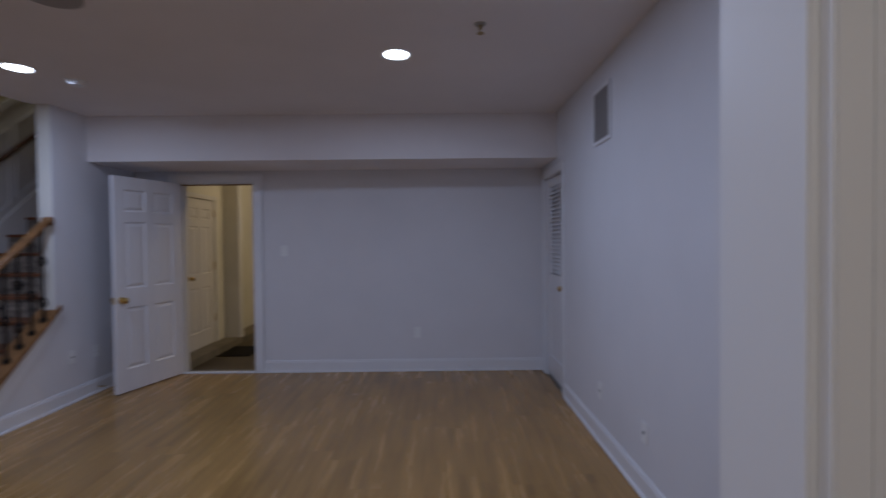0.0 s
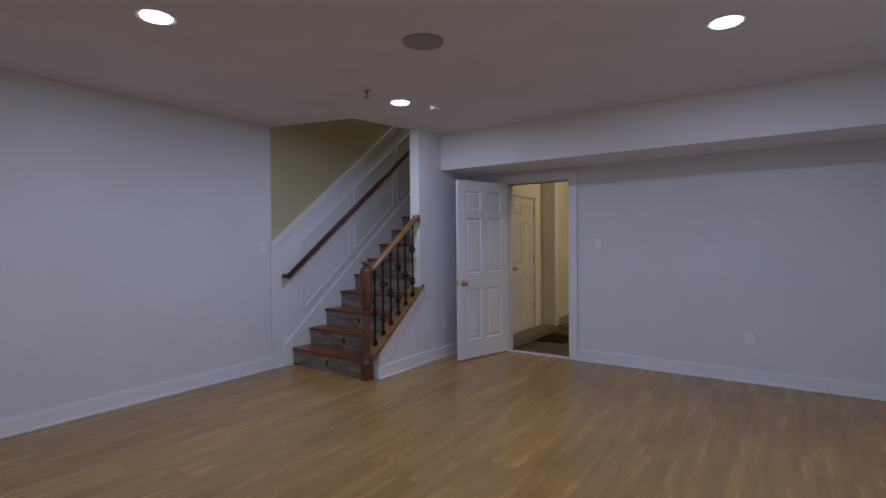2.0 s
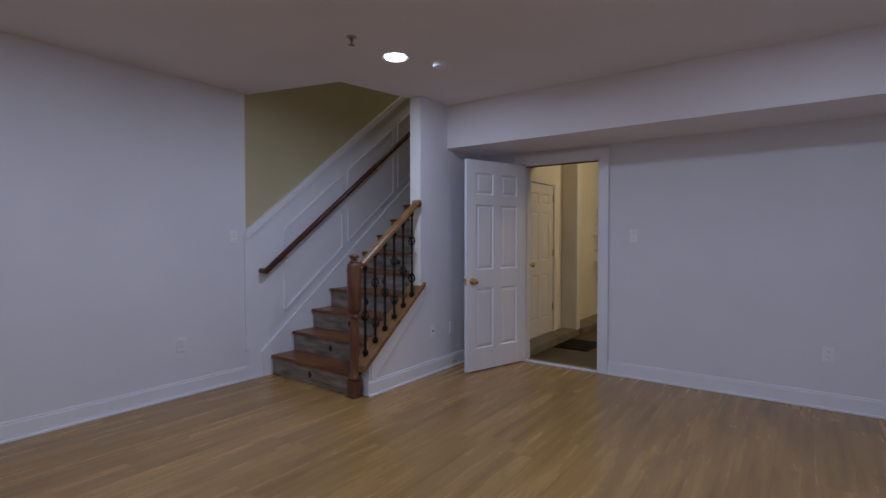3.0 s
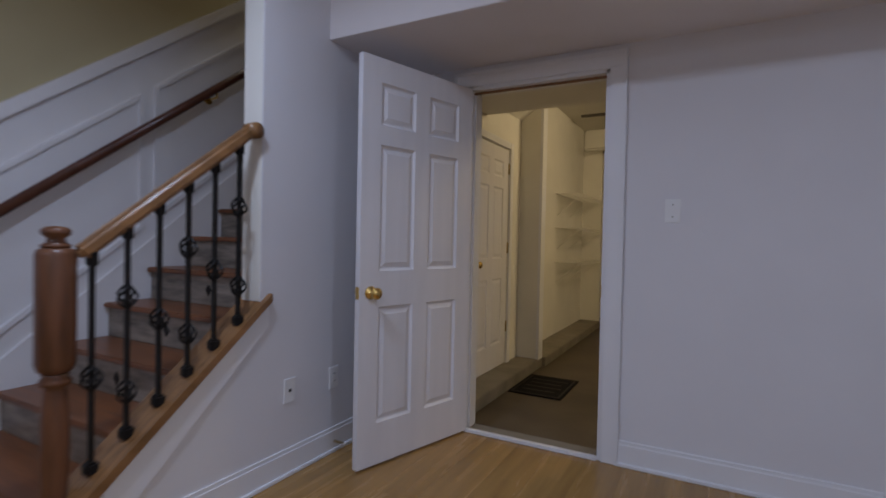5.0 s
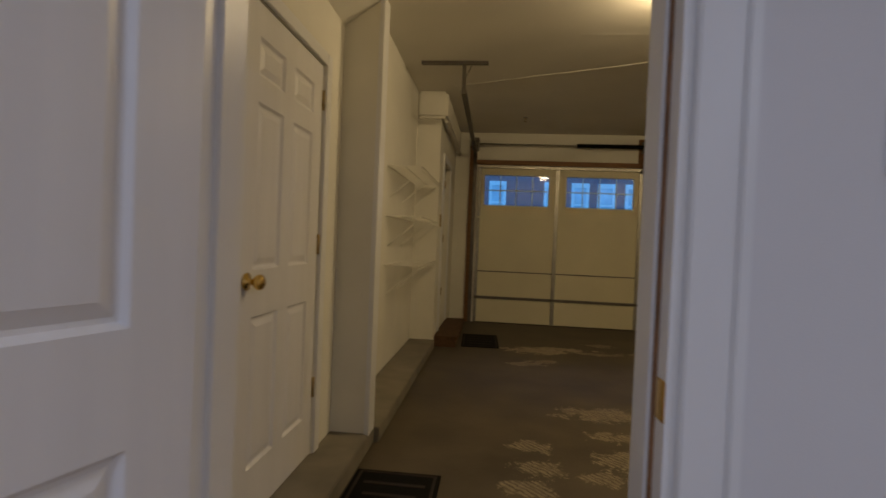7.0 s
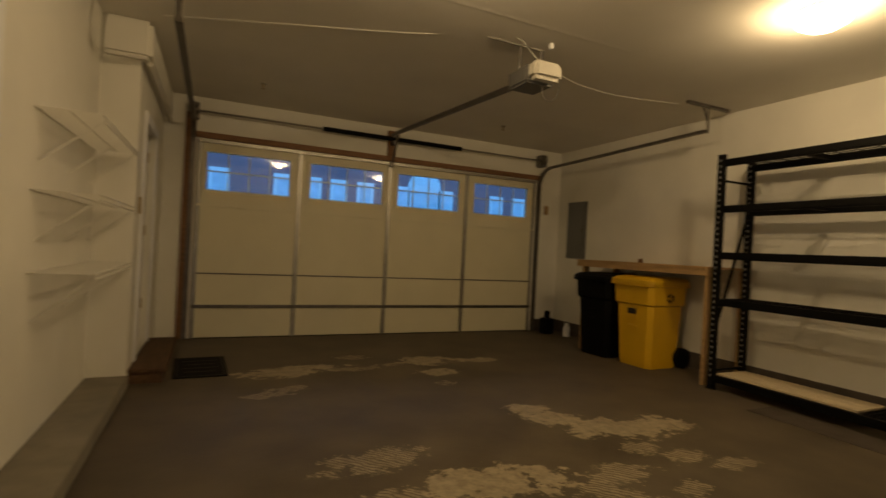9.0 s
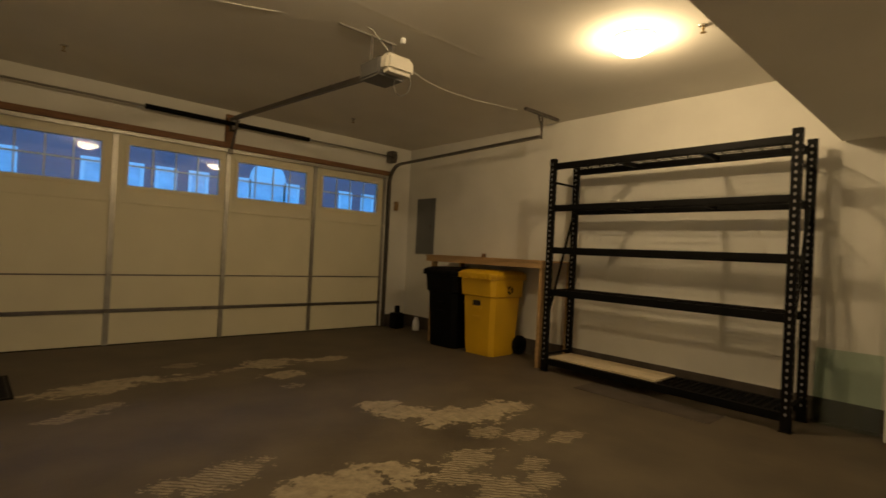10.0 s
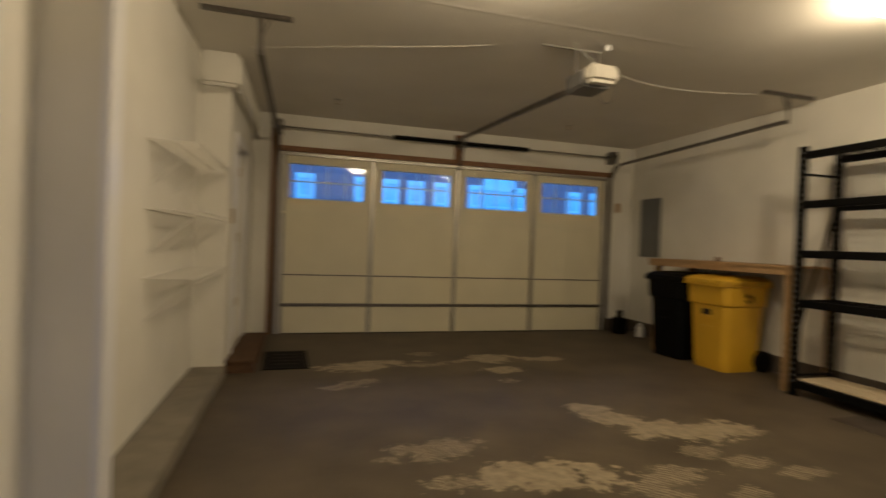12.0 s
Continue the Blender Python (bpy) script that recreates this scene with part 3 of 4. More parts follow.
part("turning", lathe([(0.050, 0.15), (0.052, 0.165), (0.044, 0.180), (0.034, 0.195), (0.036, 0.30), (0.041, 0.42), (0.040, 0.55), (0.032, 0.635), (0.030, 0.645), (0.044, 0.655), (0.046, 0.668), (0.036, 0.680), (0.040, 0.690)], 22, at=(NX, NY, 0)), M_NEWEL, newel, "slim turned shaft", smooth=True)
part("upper_block", lathe([(0.034, 0.690), (0.050, 0.702), (0.057, 0.725), (0.057, 1.075), (0.052, 1.092), (0.036, 1.099)], 24, at=(NX, NY, 0)), M_NEWEL, newel, smooth=True)
part("finial", lathe([(0.040, 1.098), (0.042, 1.108), (0.028, 1.116), (0.025, 1.130), (0.040, 1.142), (0.042, 1.155), (0.030, 1.166), (0.0, 1.170)], 20, at=(NX, NY, 0)), M_NEWEL, newel, smooth=True)
RZ = lambda y: 1.03 + (1.675 - 1.03) / (5.14 - 4.36) * (y - 4.36)
EX = SW - 0.005                        # the rail ends against the room face of the wall end
bm = bar((CX, NY + 0.05, RZ(NY + 0.05)), (EX, 5.07, RZ(5.07)), 0.058, 0.052)
bmesh.ops.bevel(bm, geom=list(bm.edges), offset=0.014, segments=3, affect='EDGES')
part("rail", bm, M_RAIL, bal, "lighter oak handrail", smooth=False)
part("rail_end", rod((EX - 0.028, 5.07, RZ(5.07) - 0.006), (EX + 0.031, 5.07, RZ(5.07) - 0.006), 0.035, n=24), M_RAIL, bal, "round rail rosette", smooth=True)
for i in range(6):
    y = 4.455 + i * 0.111
    BX = CX + (EX - CX) * (y - 4.4) / 0.74
    z0, z1 = CAPZ(y) + 0.01, RZ(y) - 0.02
    b = part("baluster", bar((BX, y, z0), (BX, y, z1), 0.015, 0.015), M_IRON, bal, "wrought iron baluster")
    part("shoe", boxes(((BX - 0.021, y - 0.021, z0), (BX + 0.021, y + 0.021, z0 + 0.045)), bevel=0.008), M_IRON, b)
    part("collar", boxes(((BX - 0.015, y - 0.015, z1 - 0.05), (BX + 0.015, y + 0.015, z1)), bevel=0.004), M_IRON, b)
    for zb in ((z0 + 0.17, z0 + 0.51) if i % 2 == 1 else (z0 + 0.33,)):
        bm = bmesh.new()
        for k in range(5):
            prev = None
            for s in range(9):
                u = s / 8
                a = k * math.pi * 0.4 + u * 2.2
                r = 0.029 * math.sin(math.pi * u) + 0.003
                p = (BX + r * math.cos(a), y + r * math.sin(a), zb - 0.045 + 0.09 * u)
                if prev:
                    rod(prev, p, 0.0048, bm, 5)
                prev = p
        part("basket", bm, M_IRON, b, "twisted iron basket")


# ---- basement fittings ----
def downlight(x, y, z=CEIL):
    ob = thing("ceiling_light", "round recessed downlight, switched on", "light", "recessed ceiling lights")
    part("trim_ring", lathe([(0.078, 0), (0.100, -0.004), (0.100, 0.0), (0.078, 0.004)], 32, at=(x, y, z - 0.001)), M_PLATE, ob)
    part("lens", lathe([(0.077, 0.004), (0.077, -0.002), (0.0, -0.003)], 32, at=(x, y, z - 0.004)), M_LAMPC, ob, "glowing lamp face")


for lx, ly in LAMPS:
    downlight(lx, ly)
# Added fixture for the unseen warm lamp behind the stub wall.
downlight(-0.75, 0.05)
# Added fixture for the unseen stairwell fill lamp.
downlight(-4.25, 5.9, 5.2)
_s = solid("ceiling_speaker", lathe([(0.128, 0), (0.128, -0.006), (0.118, -0.010), (0.0, -0.011)], 36, at=(-2.15, 3.27, CEIL)), M_SPK, "round grey in-ceiling speaker grille", "speaker")
_s = thing("smoke_detector", "small white smoke detector on the ceiling", "smoke detector")
part("base", lathe([(0.065, 0), (0.065, -0.012), (0.0, -0.013)], 24, at=(-2.94, 4.52, CEIL)), M_PLATE, _s)
part("cover", lathe([(0.055, -0.012), (0.048, -0.035), (0.0, -0.038)], 24, at=(-2.94, 4.52, CEIL)), M_PLATE, _s)


def sprinkler(x, y, z, label):
    ob = thing("sprinkler_head", label, "sprinkler", "ceiling sprinklers")
    part("escutcheon", lathe([(0.032, 0), (0.030, -0.006), (0.012, -0.008)], 20, at=(x, y, z)), M_STEEL, ob)
    part("nozzle", lathe([(0.010, -0.006), (0.010, -0.03), (0.004, -0.034), (0.004, -0.05), (0.020, -0.051), (0.020, -0.054), (0.0, -0.055)], 14, at=(x, y, z)), M_DULLBRASS, ob)


for p in ((-3.12, 3.80), (-0.08, 3.62)):
    sprinkler(*p, CEIL, "small pendent sprinkler on the basement ceiling")

vent = thing("wall_vent", "white wall return-air grille with vertical fins", "vent")
vy0, vy1, vz0, vz1 = 4.06, 4.40, 2.06, 2.44
part("backing", boxes(((XR - 0.003, vy0 + 0.02, vz0 + 0.02), (XR - 0.001, vy1 - 0.02, vz1 - 0.02))), M_SLOT, vent, "dark opening")
part("frame", boxes(((XR - 0.014, vy0, vz0), (XR - 0.001, vy1, vz0 + 0.025)), ((XR - 0.014, vy0, vz1 - 0.025), (XR - 0.001, vy1, vz1)), ((XR - 0.014, vy0, vz0 + 0.025), (XR - 0.001, vy0 + 0.025, vz1 - 0.025)), ((XR - 0.014, vy1 - 0.025, vz0 + 0.025), (XR - 0.001, vy1, vz1 - 0.025)), bevel=0.002), M_TRIM, vent)
for i in range(13):
    y = vy0 + 0.04 + i * 0.0225
    part("fin", boxes(((XR - 0.012, y, vz0 + 0.025), (XR - 0.004, y + 0.010, vz1 - 0.025))), M_SPK, vent)


def plate(name, label, at, normal, kind):
    """A wall plate, 7 x 11.5 cm, with a switch or a double socket."""
    nx, ny = normal
    ang = math.degrees(math.atan2(ny, nx)) + 90
    ob = thing(name, label, name.split("_")[-1], at=pose(*at, 0, 0, ang))
    part("plate", boxes(((-0.036, -0.006, -0.058), (0.036, 0, 0.058)), bevel=0.002), M_PLATE, ob)
    if kind == "switch":
        part("slot", boxes(((-0.006, -0.0075, -0.014), (0.006, -0.006, 0.014))), M_PLATE, ob)
        part("toggle", boxes(((-0.004, -0.018, -0.002), (0.004, -0.0075, 0.010)), bevel=0.001), M_PLATE, ob)
        for z in (-0.03, 0.03):
            part("screw", rod((0, -0.0062, z), (0, -0.0085, z), 0.004), M_STEEL, ob)
    elif kind == "socket":
        for z in (-0.02, 0.02):
            s = part("receptacle", boxes(((-0.016, -0.009, z - 0.014), (0.016, -0.006, z + 0.014)), bevel=0.002), M_PLATE, ob)
            part("slots", boxes(((-0.008, -0.0096, z - 0.004), (-0.006, -0.0091, z + 0.006)), ((0.005, -0.0096, z - 0.004), (0.007, -0.0091, z + 0.006))), M_SLOT, s)
    else:
        part("jack", boxes(((-0.007, -0.010, -0.007), (0.007, -0.006, 0.007))), M_SLOT, ob)
    return ob


plate("wall_switch", "white toggle switch plate beside the garage doorway", (-1.997, YF, 1.318), (0, -1), "switch")
plate("wall_switch", "white switch plate on the wall beside the stairs", (XL, 4.02, 1.31), (1, 0), "switch")
plate("wall_socket", "white double socket low on the wall", (-0.57, YF, 0.42), (0, -1), "socket")
plate("wall_socket", "white double socket low on the wall", (XL, 3.55, 0.43), (1, 0), "socket")
plate("wall_socket", "white double socket low on the stair wall", (SW, 5.62, 0.40), (1, 0), "socket")
plate("wall_jack", "white cable plate low on the stair wall", (SW, 5.30, 0.41), (1, 0), "jack")
plate("wall_jack", "white cable plate low on the wall", (XR, 4.3, 0.36), (-1, 0), "jack")
plate("wall_jack", "white cable plate low on the wall", (XR, 3.55, 0.36), (-1, 0), "jack")
_d = thing("door_stop", "small brass spring door stop on the baseboard", "door stop")
part("spring", rod((SW + 0.014, 5.62, 0.055), (SW + 0.085, 5.62, 0.055), 0.006), M_DULLBRASS, _d)
part("tip", rod((SW + 0.083, 5.62, 0.055), (SW + 0.095, 5.62, 0.055), 0.009), M_PLATE, _d)
_d = thing("door_stop", "small brass spring door stop on the baseboard", "door stop")
part("spring", rod((-0.02, YF - 0.014, 0.055), (-0.02, YF - 0.075, 0.055), 0.006), M_DULLBRASS, _d)
part("tip", rod((-0.02, YF - 0.073, 0.055), (-0.02, YF - 0.085, 0.055), 0.009), M_PLATE, _d)

# ---- structure: garage ----
setting("floor_garage", boxes(((-3.9, GY0, -0.3), (GXR + 0.2, GY1 + 0.25, GFLOOR))), M_GFLOOR, "grey painted concrete floor, peeling in pale patches", "floor")
setting("ceiling_garage", boxes(((-3.9, GY0, GCEIL), (GXR + 0.2, GY1 + 0.2, GCEIL + 0.15))), M_GCEIL, "painted garage ceiling", "ceiling")
SOFY, SOFZ = 7.38, 2.20
setting("ceiling_soffit", boxes(((-3.6, GY0, SOFZ), (GXR, SOFY, GCEIL))), M_GCEIL, "dropped soffit over the garage entrance", "soffit")
setting("wall_garage_right", boxes(((GXR, GY0, -0.3), (GXR + 0.15, GY1 + 0.2, GCEIL))), M_GWALL, "off-white garage wall", "wall")
setting("wall_garage_inner", boxes(((OX1 + 0.001, GY0, -0.3), (GXR, GY0 + 0.006, SOFZ))), M_GWALL, "off-white garage wall beside the doorway", "wall")
setting("wall_garage_pier", boxes(((2.01, GY0, -0.04), (GXR, 7.01, SOFZ))), M_GWALL, "off-white boxed pier in the garage corner", "wall")
AX, RIBY, RIBX = -3.50, 8.215, -3.284
setting("wall_garage_left", boxes(((SWI, GY0, -0.3), (AX, 7.118, GCEIL)), ((SWI, 7.904, -0.3), (AX, RIBY, GCEIL)), ((SWI, 7.118, 1.996), (AX, 7.904, GCEIL)), ((SWI, 7.118, -0.3), (AX - 0.12, 7.904, 1.996)),
                                  ((SWI, RIBY, -0.3), (GXL, GY1 + 0.2, GCEIL)), ((GXL, 11.03, -0.3), (-3.26, 11.42, GCEIL)), ((GXL, 12.26, -0.3), (-3.26, GY1 + 0.2, GCEIL)), ((GXL, 11.42, 2.12), (-3.26, 12.26, GCEIL)), ((GXL, 11.42, -0.3), (-3.38, 12.26, 2.12))), M_GWALL, "off-white garage wall with two doors", "wall")
setting("wall_garage_rib", boxes(((GXL, RIBY, -0.1), (RIBX, RIBY + 0.10, GCEIL))), M_GWALL, "off-white wall end beside the garage side door", "wall")
setting("trim_rib_corner", boxes(((RIBX - 0.015, RIBY - 0.012, -0.04), (RIBX + 0.013, RIBY + 0.12, SOFZ + 0.3)), bevel=0.004), M_TRIM, "painted corner trim", "trim")
setting("ceiling_alcove_slope", prism([(AX, 2.33), (RIBX, 2.48), (RIBX, GCEIL), (AX, GCEIL)], 'y', SOFY, RIBY), M_GWALL, "sloped boxing under the stairs above", "soffit")
setting("wall_garage_duct", boxes(((GXL, 10.96, 2.50), (-3.19, GY1, GCEIL)), bevel=0.03), M_GWALL, "boxed duct along the garage ceiling", "duct")
setting("trim_garage_pipe", rod((-3.20, 10.99, 2.47), (-3.20, GY1, 2.47), 0.02), M_GWALL, "painted pipe below the duct", "pipe")
setting("curb", boxes(((GXL, GY0, GFLOOR), (RIBX + 0.014, RIBY + 0.12, 0.015)), ((GXL, RIBY + 0.12, GFLOOR), (-3.24, 11.03, 0.012)), bevel=0.006), M_CONC, "bare concrete curb along the garage wall", "curb")
# door wall of the garage
DX0, DX1, DZ1 = -2.90, 1.92, 2.30
setting("wall_garage_front", boxes(((-3.9, GY1 + 0.02, -0.3), (DX0, GY1 + 0.2, GCEIL)), ((DX1, GY1 + 0.02, -0.3), (GXR + 0.15, GY1 + 0.2, GCEIL)), ((DX0, GY1 + 0.02, DZ1), (DX1, GY1 + 0.2, GCEIL))), M_GWALL, "off-white wall over the garage door", "wall")
setting("trim_garage_header", boxes(((DX0 - 0.08, GY1 - 0.014, 2.318), (DX1 + 0.08, GY1 + 0.02, 2.388)), ((-0.56, GY1 - 0.018, 2.385), (-0.44, GY1 + 0.02, 2.74)), ((DX0 - 0.14, GY1 - 0.016, GFLOOR), (DX0 - 0.03, GY1 + 0.02, 2.6)), bevel=0.003), M_BROWN, "brown wooden header and jamb boards", "trim")
setting("baseboard_garage", boxes(((GXR - 0.02, 7.02, GFLOOR), (GXR, GY1 + 0.02, 0.10)), ((DX1 + 0.05, GY1 - 0.01, GFLOOR), (GXR - 0.02, GY1 + 0.02, 0.10))), M_BLOCK, "dark painted foundation ledge", "baseboard")

# ---- sectional garage door ----
gd = tagged(thing("door_3", "cream sectional garage door with a row of grid windows, closed", "garage door"), kind="structure")
XS = [DX0 + 0.005, -1.715, -0.505, 0.70, DX1 - 0.005]
ZS = [GFLOOR + 0.004, 0.31, 0.70, 1.52, 2.2985]
WINS = [(-2.80, -1.84), (-1.58, -0.61), (-0.375, 0.57), (0.83, 1.77)]
WZ0, WZ1 = 1.71, 2.16
GYF = GY1 + 0.005
for c in range(4):
    for r in range(3):
        part("panel", boxes(((XS[c], GYF, ZS[r] + 0.003), (XS[c + 1], GYF + 0.045, ZS[r + 1] - 0.003)), bevel=0.004), M_GPANEL, gd)
    a, b = WINS[c]
    p = part("panel", boxes(((XS[c], GYF, ZS[3] + 0.003), (XS[c + 1], GYF + 0.045, WZ0)), ((XS[c], GYF, WZ1), (XS[c + 1], GYF + 0.045, ZS[4])), ((XS[c], GYF, WZ0), (a, GYF + 0.045, WZ1)), ((b, GYF, WZ0), (XS[c + 1], GYF + 0.045, WZ1))), M_GPANEL, gd)
    f = 0.045
    part("window_frame", boxes(((a - f, GYF - 0.012, WZ0 - f), (b + f, GYF + 0.001, WZ0)), ((a - f, GYF - 0.012, WZ1), (b + f, GYF + 0.001, WZ1 + f)), ((a - f, GYF - 0.012, WZ0), (a, GYF + 0.001, WZ1)), ((b, GYF - 0.012, WZ0), (b + f, GYF + 0.001, WZ1)), bevel=0.003), M_GPANEL, p)
    bars = [((a, GYF + 0.022, (WZ0 + WZ1) / 2 - 0.008), (b, GYF + 0.034, (WZ0 + WZ1) / 2 + 0.008))]
    for k in (1, 2, 3):
        x = a + (b - a) * k / 4
        bars.append(((x - 0.008, GYF + 0.0215, WZ0), (x + 0.008, GYF + 0.0345, WZ1)))
    part("muntin", boxes(*bars), M_GPANEL, p, "window grid")
    g = part("pane", boxes(((a, GYF + 0.012, WZ0), (b, GYF + 0.016, WZ1))), M_PANE, p, "clear window pane")
    g.visible_shadow = False
for x in XS[1:4]:
    part("stile", boxes(((x - 0.028, GYF - 0.016, ZS[0]), (x + 0.028, GYF - 0.001, ZS[4])), bevel=0.003), M_STEEL, gd, "galvanised steel stile")
    for z in (0.70, 1.52):
        part("hinge", boxes(((x - 0.022, GYF - 0.032, z - 0.045), (x + 0.022, GYF - 0.016, z + 0.045)), bevel=0.004), M_STEEL, gd)
for x in (XS[0] + 0.02, XS[4] - 0.02):
    part("end_stile", boxes(((x - 0.022, GYF - 0.012, ZS[0]), (x + 0.022, GYF - 0.001, ZS[4])), bevel=0.003), M_STEEL, gd)
part("strut", boxes(((XS[0], GYF - 0.022, 0.285), (XS[4], GYF - 0.001, 0.325)), bevel=0.004), M_DSTEEL, gd, "dark stiffening strut")
part("seam_strip", boxes(((XS[0], GYF - 0.006, 0.694), (XS[4], GYF - 0.0005, 0.710))), M_DSTEEL, gd)
part("seam_strip", boxes(((XS[0], GYF - 0.016, 1.508), (XS[4], GYF - 0.0005, 1.530))), M_GPANEL, gd)
# Unseen strips behind the joints, added to block light from outside.
part("backing", boxes(*[((DX0 - 0.02, GYF + 0.046, z - 0.03), (DX1 + 0.02, GYF + 0.052, z + 0.03)) for z in (GFLOOR + 0.03, 0.31, 0.70, 1.52, 2.27)], *[((x - 0.03, GYF + 0.0525, GFLOOR), (x + 0.03, GYF + 0.058, 2.30)) for x in XS]), M_GPANEL, gd)
part("strut", boxes(((XS[0], GYF - 0.045, 2.262), (XS[4], GYF - 0.017, 2.30)), bevel=0.004), M_STEEL, gd, "steel top strut")
part("bottom_seal", boxes(((XS[0], GYF, GFLOOR), (XS[4], GYF + 0.045, GFLOOR + 0.012))), M_RUBBER, gd)

# tracks, shaft, spring, opener
HY = 10.07
for sx, x in ((-1, DX0 - 0.055), (1, DX1 + 0.055)):
    tr = thing("door_track", "steel garage door track with ceiling hanger", "track", "garage door tracks")
    part("vertical", boxes(((x - 0.024, GY1 - 0.055, GFLOOR), (x + 0.024, GY1 - 0.004, 2.22)), bevel=0.006), M_DSTEEL, tr)
    bm = bmesh.new()
    prev = None
    for k in range(9):
        a = k / 8 * math.pi / 2
        p = (x, GY1 - 0.03 - 0.28 * (1 - math.cos(a)), 2.20 + 0.28 * math.sin(a))
        if prev:
            bar(prev, p, 0.048, 0.030, bm)
        prev = p
    part("bend", bm, M_DSTEEL, tr)
    part("horizontal", bar((x, GY1 - 0.30, 2.48), (x, HY + 0.02, 2.53), 0.048, 0.030), M_DSTEEL, tr)
    part("hanger", boxes(((x - 0.018, HY - 0.004, 2.50), (x + 0.018, HY + 0.0, GCEIL - 0.02)), bevel=0.001), M_DSTEEL, tr)
    part("brace", bar((x + 0.07 * -sx, HY, GCEIL - 0.03), (x, HY, 2.62), 0.02, 0.004), M_DSTEEL, tr)
    cx = x - 0.09 if sx < 0 else x
    part("ceiling_angle", boxes(((cx - 0.31, HY - 0.02, GCEIL - 0.03), (cx + 0.31, HY + 0.02, GCEIL)), bevel=0.002), M_DSTEEL, tr)
    part("bearing_plate", boxes(((x - 0.05, GY1 - 0.13, 2.52), (x + 0.05, GY1 + 0.02, 2.70)), bevel=0.004), M_DSTEEL, tr)
    part("cable_drum", rod((x - 0.03, GY1 - 0.10, 2.61), (x + 0.04, GY1 - 0.10, 2.61), 0.06, n=20), M_DSTEEL, tr, smooth=False)
sh = thing("torsion_shaft", "steel torsion shaft with a black spring above the door", "spring")
part("shaft", rod((DX0 - 0.08, GY1 - 0.10, 2.61), (DX1 + 0.08, GY1 - 0.10, 2.61), 0.0125), M_STEEL, sh, smooth=True)
bm = bmesh.new()
for k in range(60):
    x = -1.47 + k * 2.0 / 60
    lathe([(0.026, 0), (0.031, 0.008), (0.031, 0.022), (0.026, 0.0333)], 14, bm)
    fresh = list(bm.verts)[-56:]
    bmesh.ops.transform(bm, matrix=Matrix.Translation((x, GY1 - 0.10, 2.61)) @ Matrix.Rotation(math.pi / 2, 4, 'Y'), verts=fresh)
part("spring", bm, M_BLACK, sh, "long black coil spring", smooth=True)
part("centre_bracket", boxes(((-0.53, GY1 - 0.12, 2.53), (-0.47, GY1 - 0.018, 2.69)), bevel=0.004), M_DSTEEL, sh)

op = thing("garage_door_opener", "grey motor unit with a white lamp cover and steel rail", "door opener")
bx, by, bz = -0.43, 9.735, 2.465
part("housing", boxes(((bx - 0.13, by - 0.05, bz), (bx + 0.13, by + 0.22, bz + 0.14)), bevel=0.015), M_OPENER, op)
bm = boxes(((bx - 0.132, by - 0.17, bz + 0.005), (bx + 0.132, by - 0.052, bz + 0.145)), bevel=0.03)
part("lamp_cover", bm, M_LENS, op, "white plastic lamp cover", smooth=False)
part("rail", bar((bx + 0.02, by + 0.21, bz + 0.09), (-0.50, GY1 - 0.14, 2.68), 0.035, 0.045), M_DSTEEL, op, "dark steel rail")
part("door_arm", bar((-0.50, GY1 - 0.25, 2.64), (-0.50, GY1 - 0.04, 2.27), 0.03, 0.008), M_DSTEEL, op)
part("door_bracket", boxes(((-0.53, GY1 - 0.06, 2.24), (-0.47, GY1 - 0.04, 2.30))), M_DSTEEL, op)
part("strap", bar((bx - 0.10, by + 0.1, bz + 0.14), (bx - 0.10, by + 0.1, GCEIL - 0.003), 0.03, 0.003), M_DSTEEL, op)
part("strap", bar((bx + 0.10, by + 0.1, bz + 0.14), (bx + 0.10, by + 0.1, GCEIL - 0.003), 0.03, 0.003), M_DSTEEL, op)
part("ceiling_angle", boxes(((bx - 0.40, by + 0.085, GCEIL - 0.012), (bx + 0.12, by + 0.105, GCEIL)), bevel=0.002), M_STEEL, op)
part("plug", boxes(((bx + 0.07, by - 0.07, GCEIL - 0.045), (bx + 0.105, by - 0.035, GCEIL)), bevel=0.006), M_PLATE, op)
_c = tube("hanging_cord", [(bx + 0.12, by - 0.1, bz + 0.05), (bx + 0.14, by - 0.1, bz - 0.04), (bx + 0.10, by - 0.06, bz - 0.12), (bx + 0.05, by - 0.04, bz - 0.10), (bx + 0.04, by - 0.02, bz + 0.01)], 0.003, M_OPENER)
tagged(_c, "thin dangling release cord below the opener", "cord")
_c = tube("ceiling_cable", [(1.68, 10.20, GCEIL - 0.006), (0.93, 10.28, GCEIL - 0.03), (0.40, 10.18, GCEIL - 0.06), (0.0, 9.95, GCEIL - 0.12), (bx + 0.13, by - 0.08, bz + 0.10)], 0.003, M_WIRE)
tagged(_c, "white wire stapled across the garage ceiling", "cable")
_c = tube("ceiling_cable", [(bx + 0.02, by - 0.05, bz + 0.145), (bx - 0.12, by - 0.02, GCEIL - 0.06), (-0.61, 9.73, GCEIL - 0.006), (-1.42, 10.10, GCEIL - 0.006), (-2.29, 10.45, GCEIL - 0.006), (-3.1, 10.78, GCEIL - 0.006)], 0.003, M_WIRE)
tagged(_c, "white wire stapled across the garage ceiling", "cable")
setting("trim_ceiling_seam", prism([(9.43, GCEIL + 0.001), (9.47, GCEIL - 0.0010), (9.49, GCEIL - 0.0012), (9.53, GCEIL + 0.001)], 'x', -2.0, 0.3), M_GCEIL, "raised drywall tape seam across the ceiling", "seam")

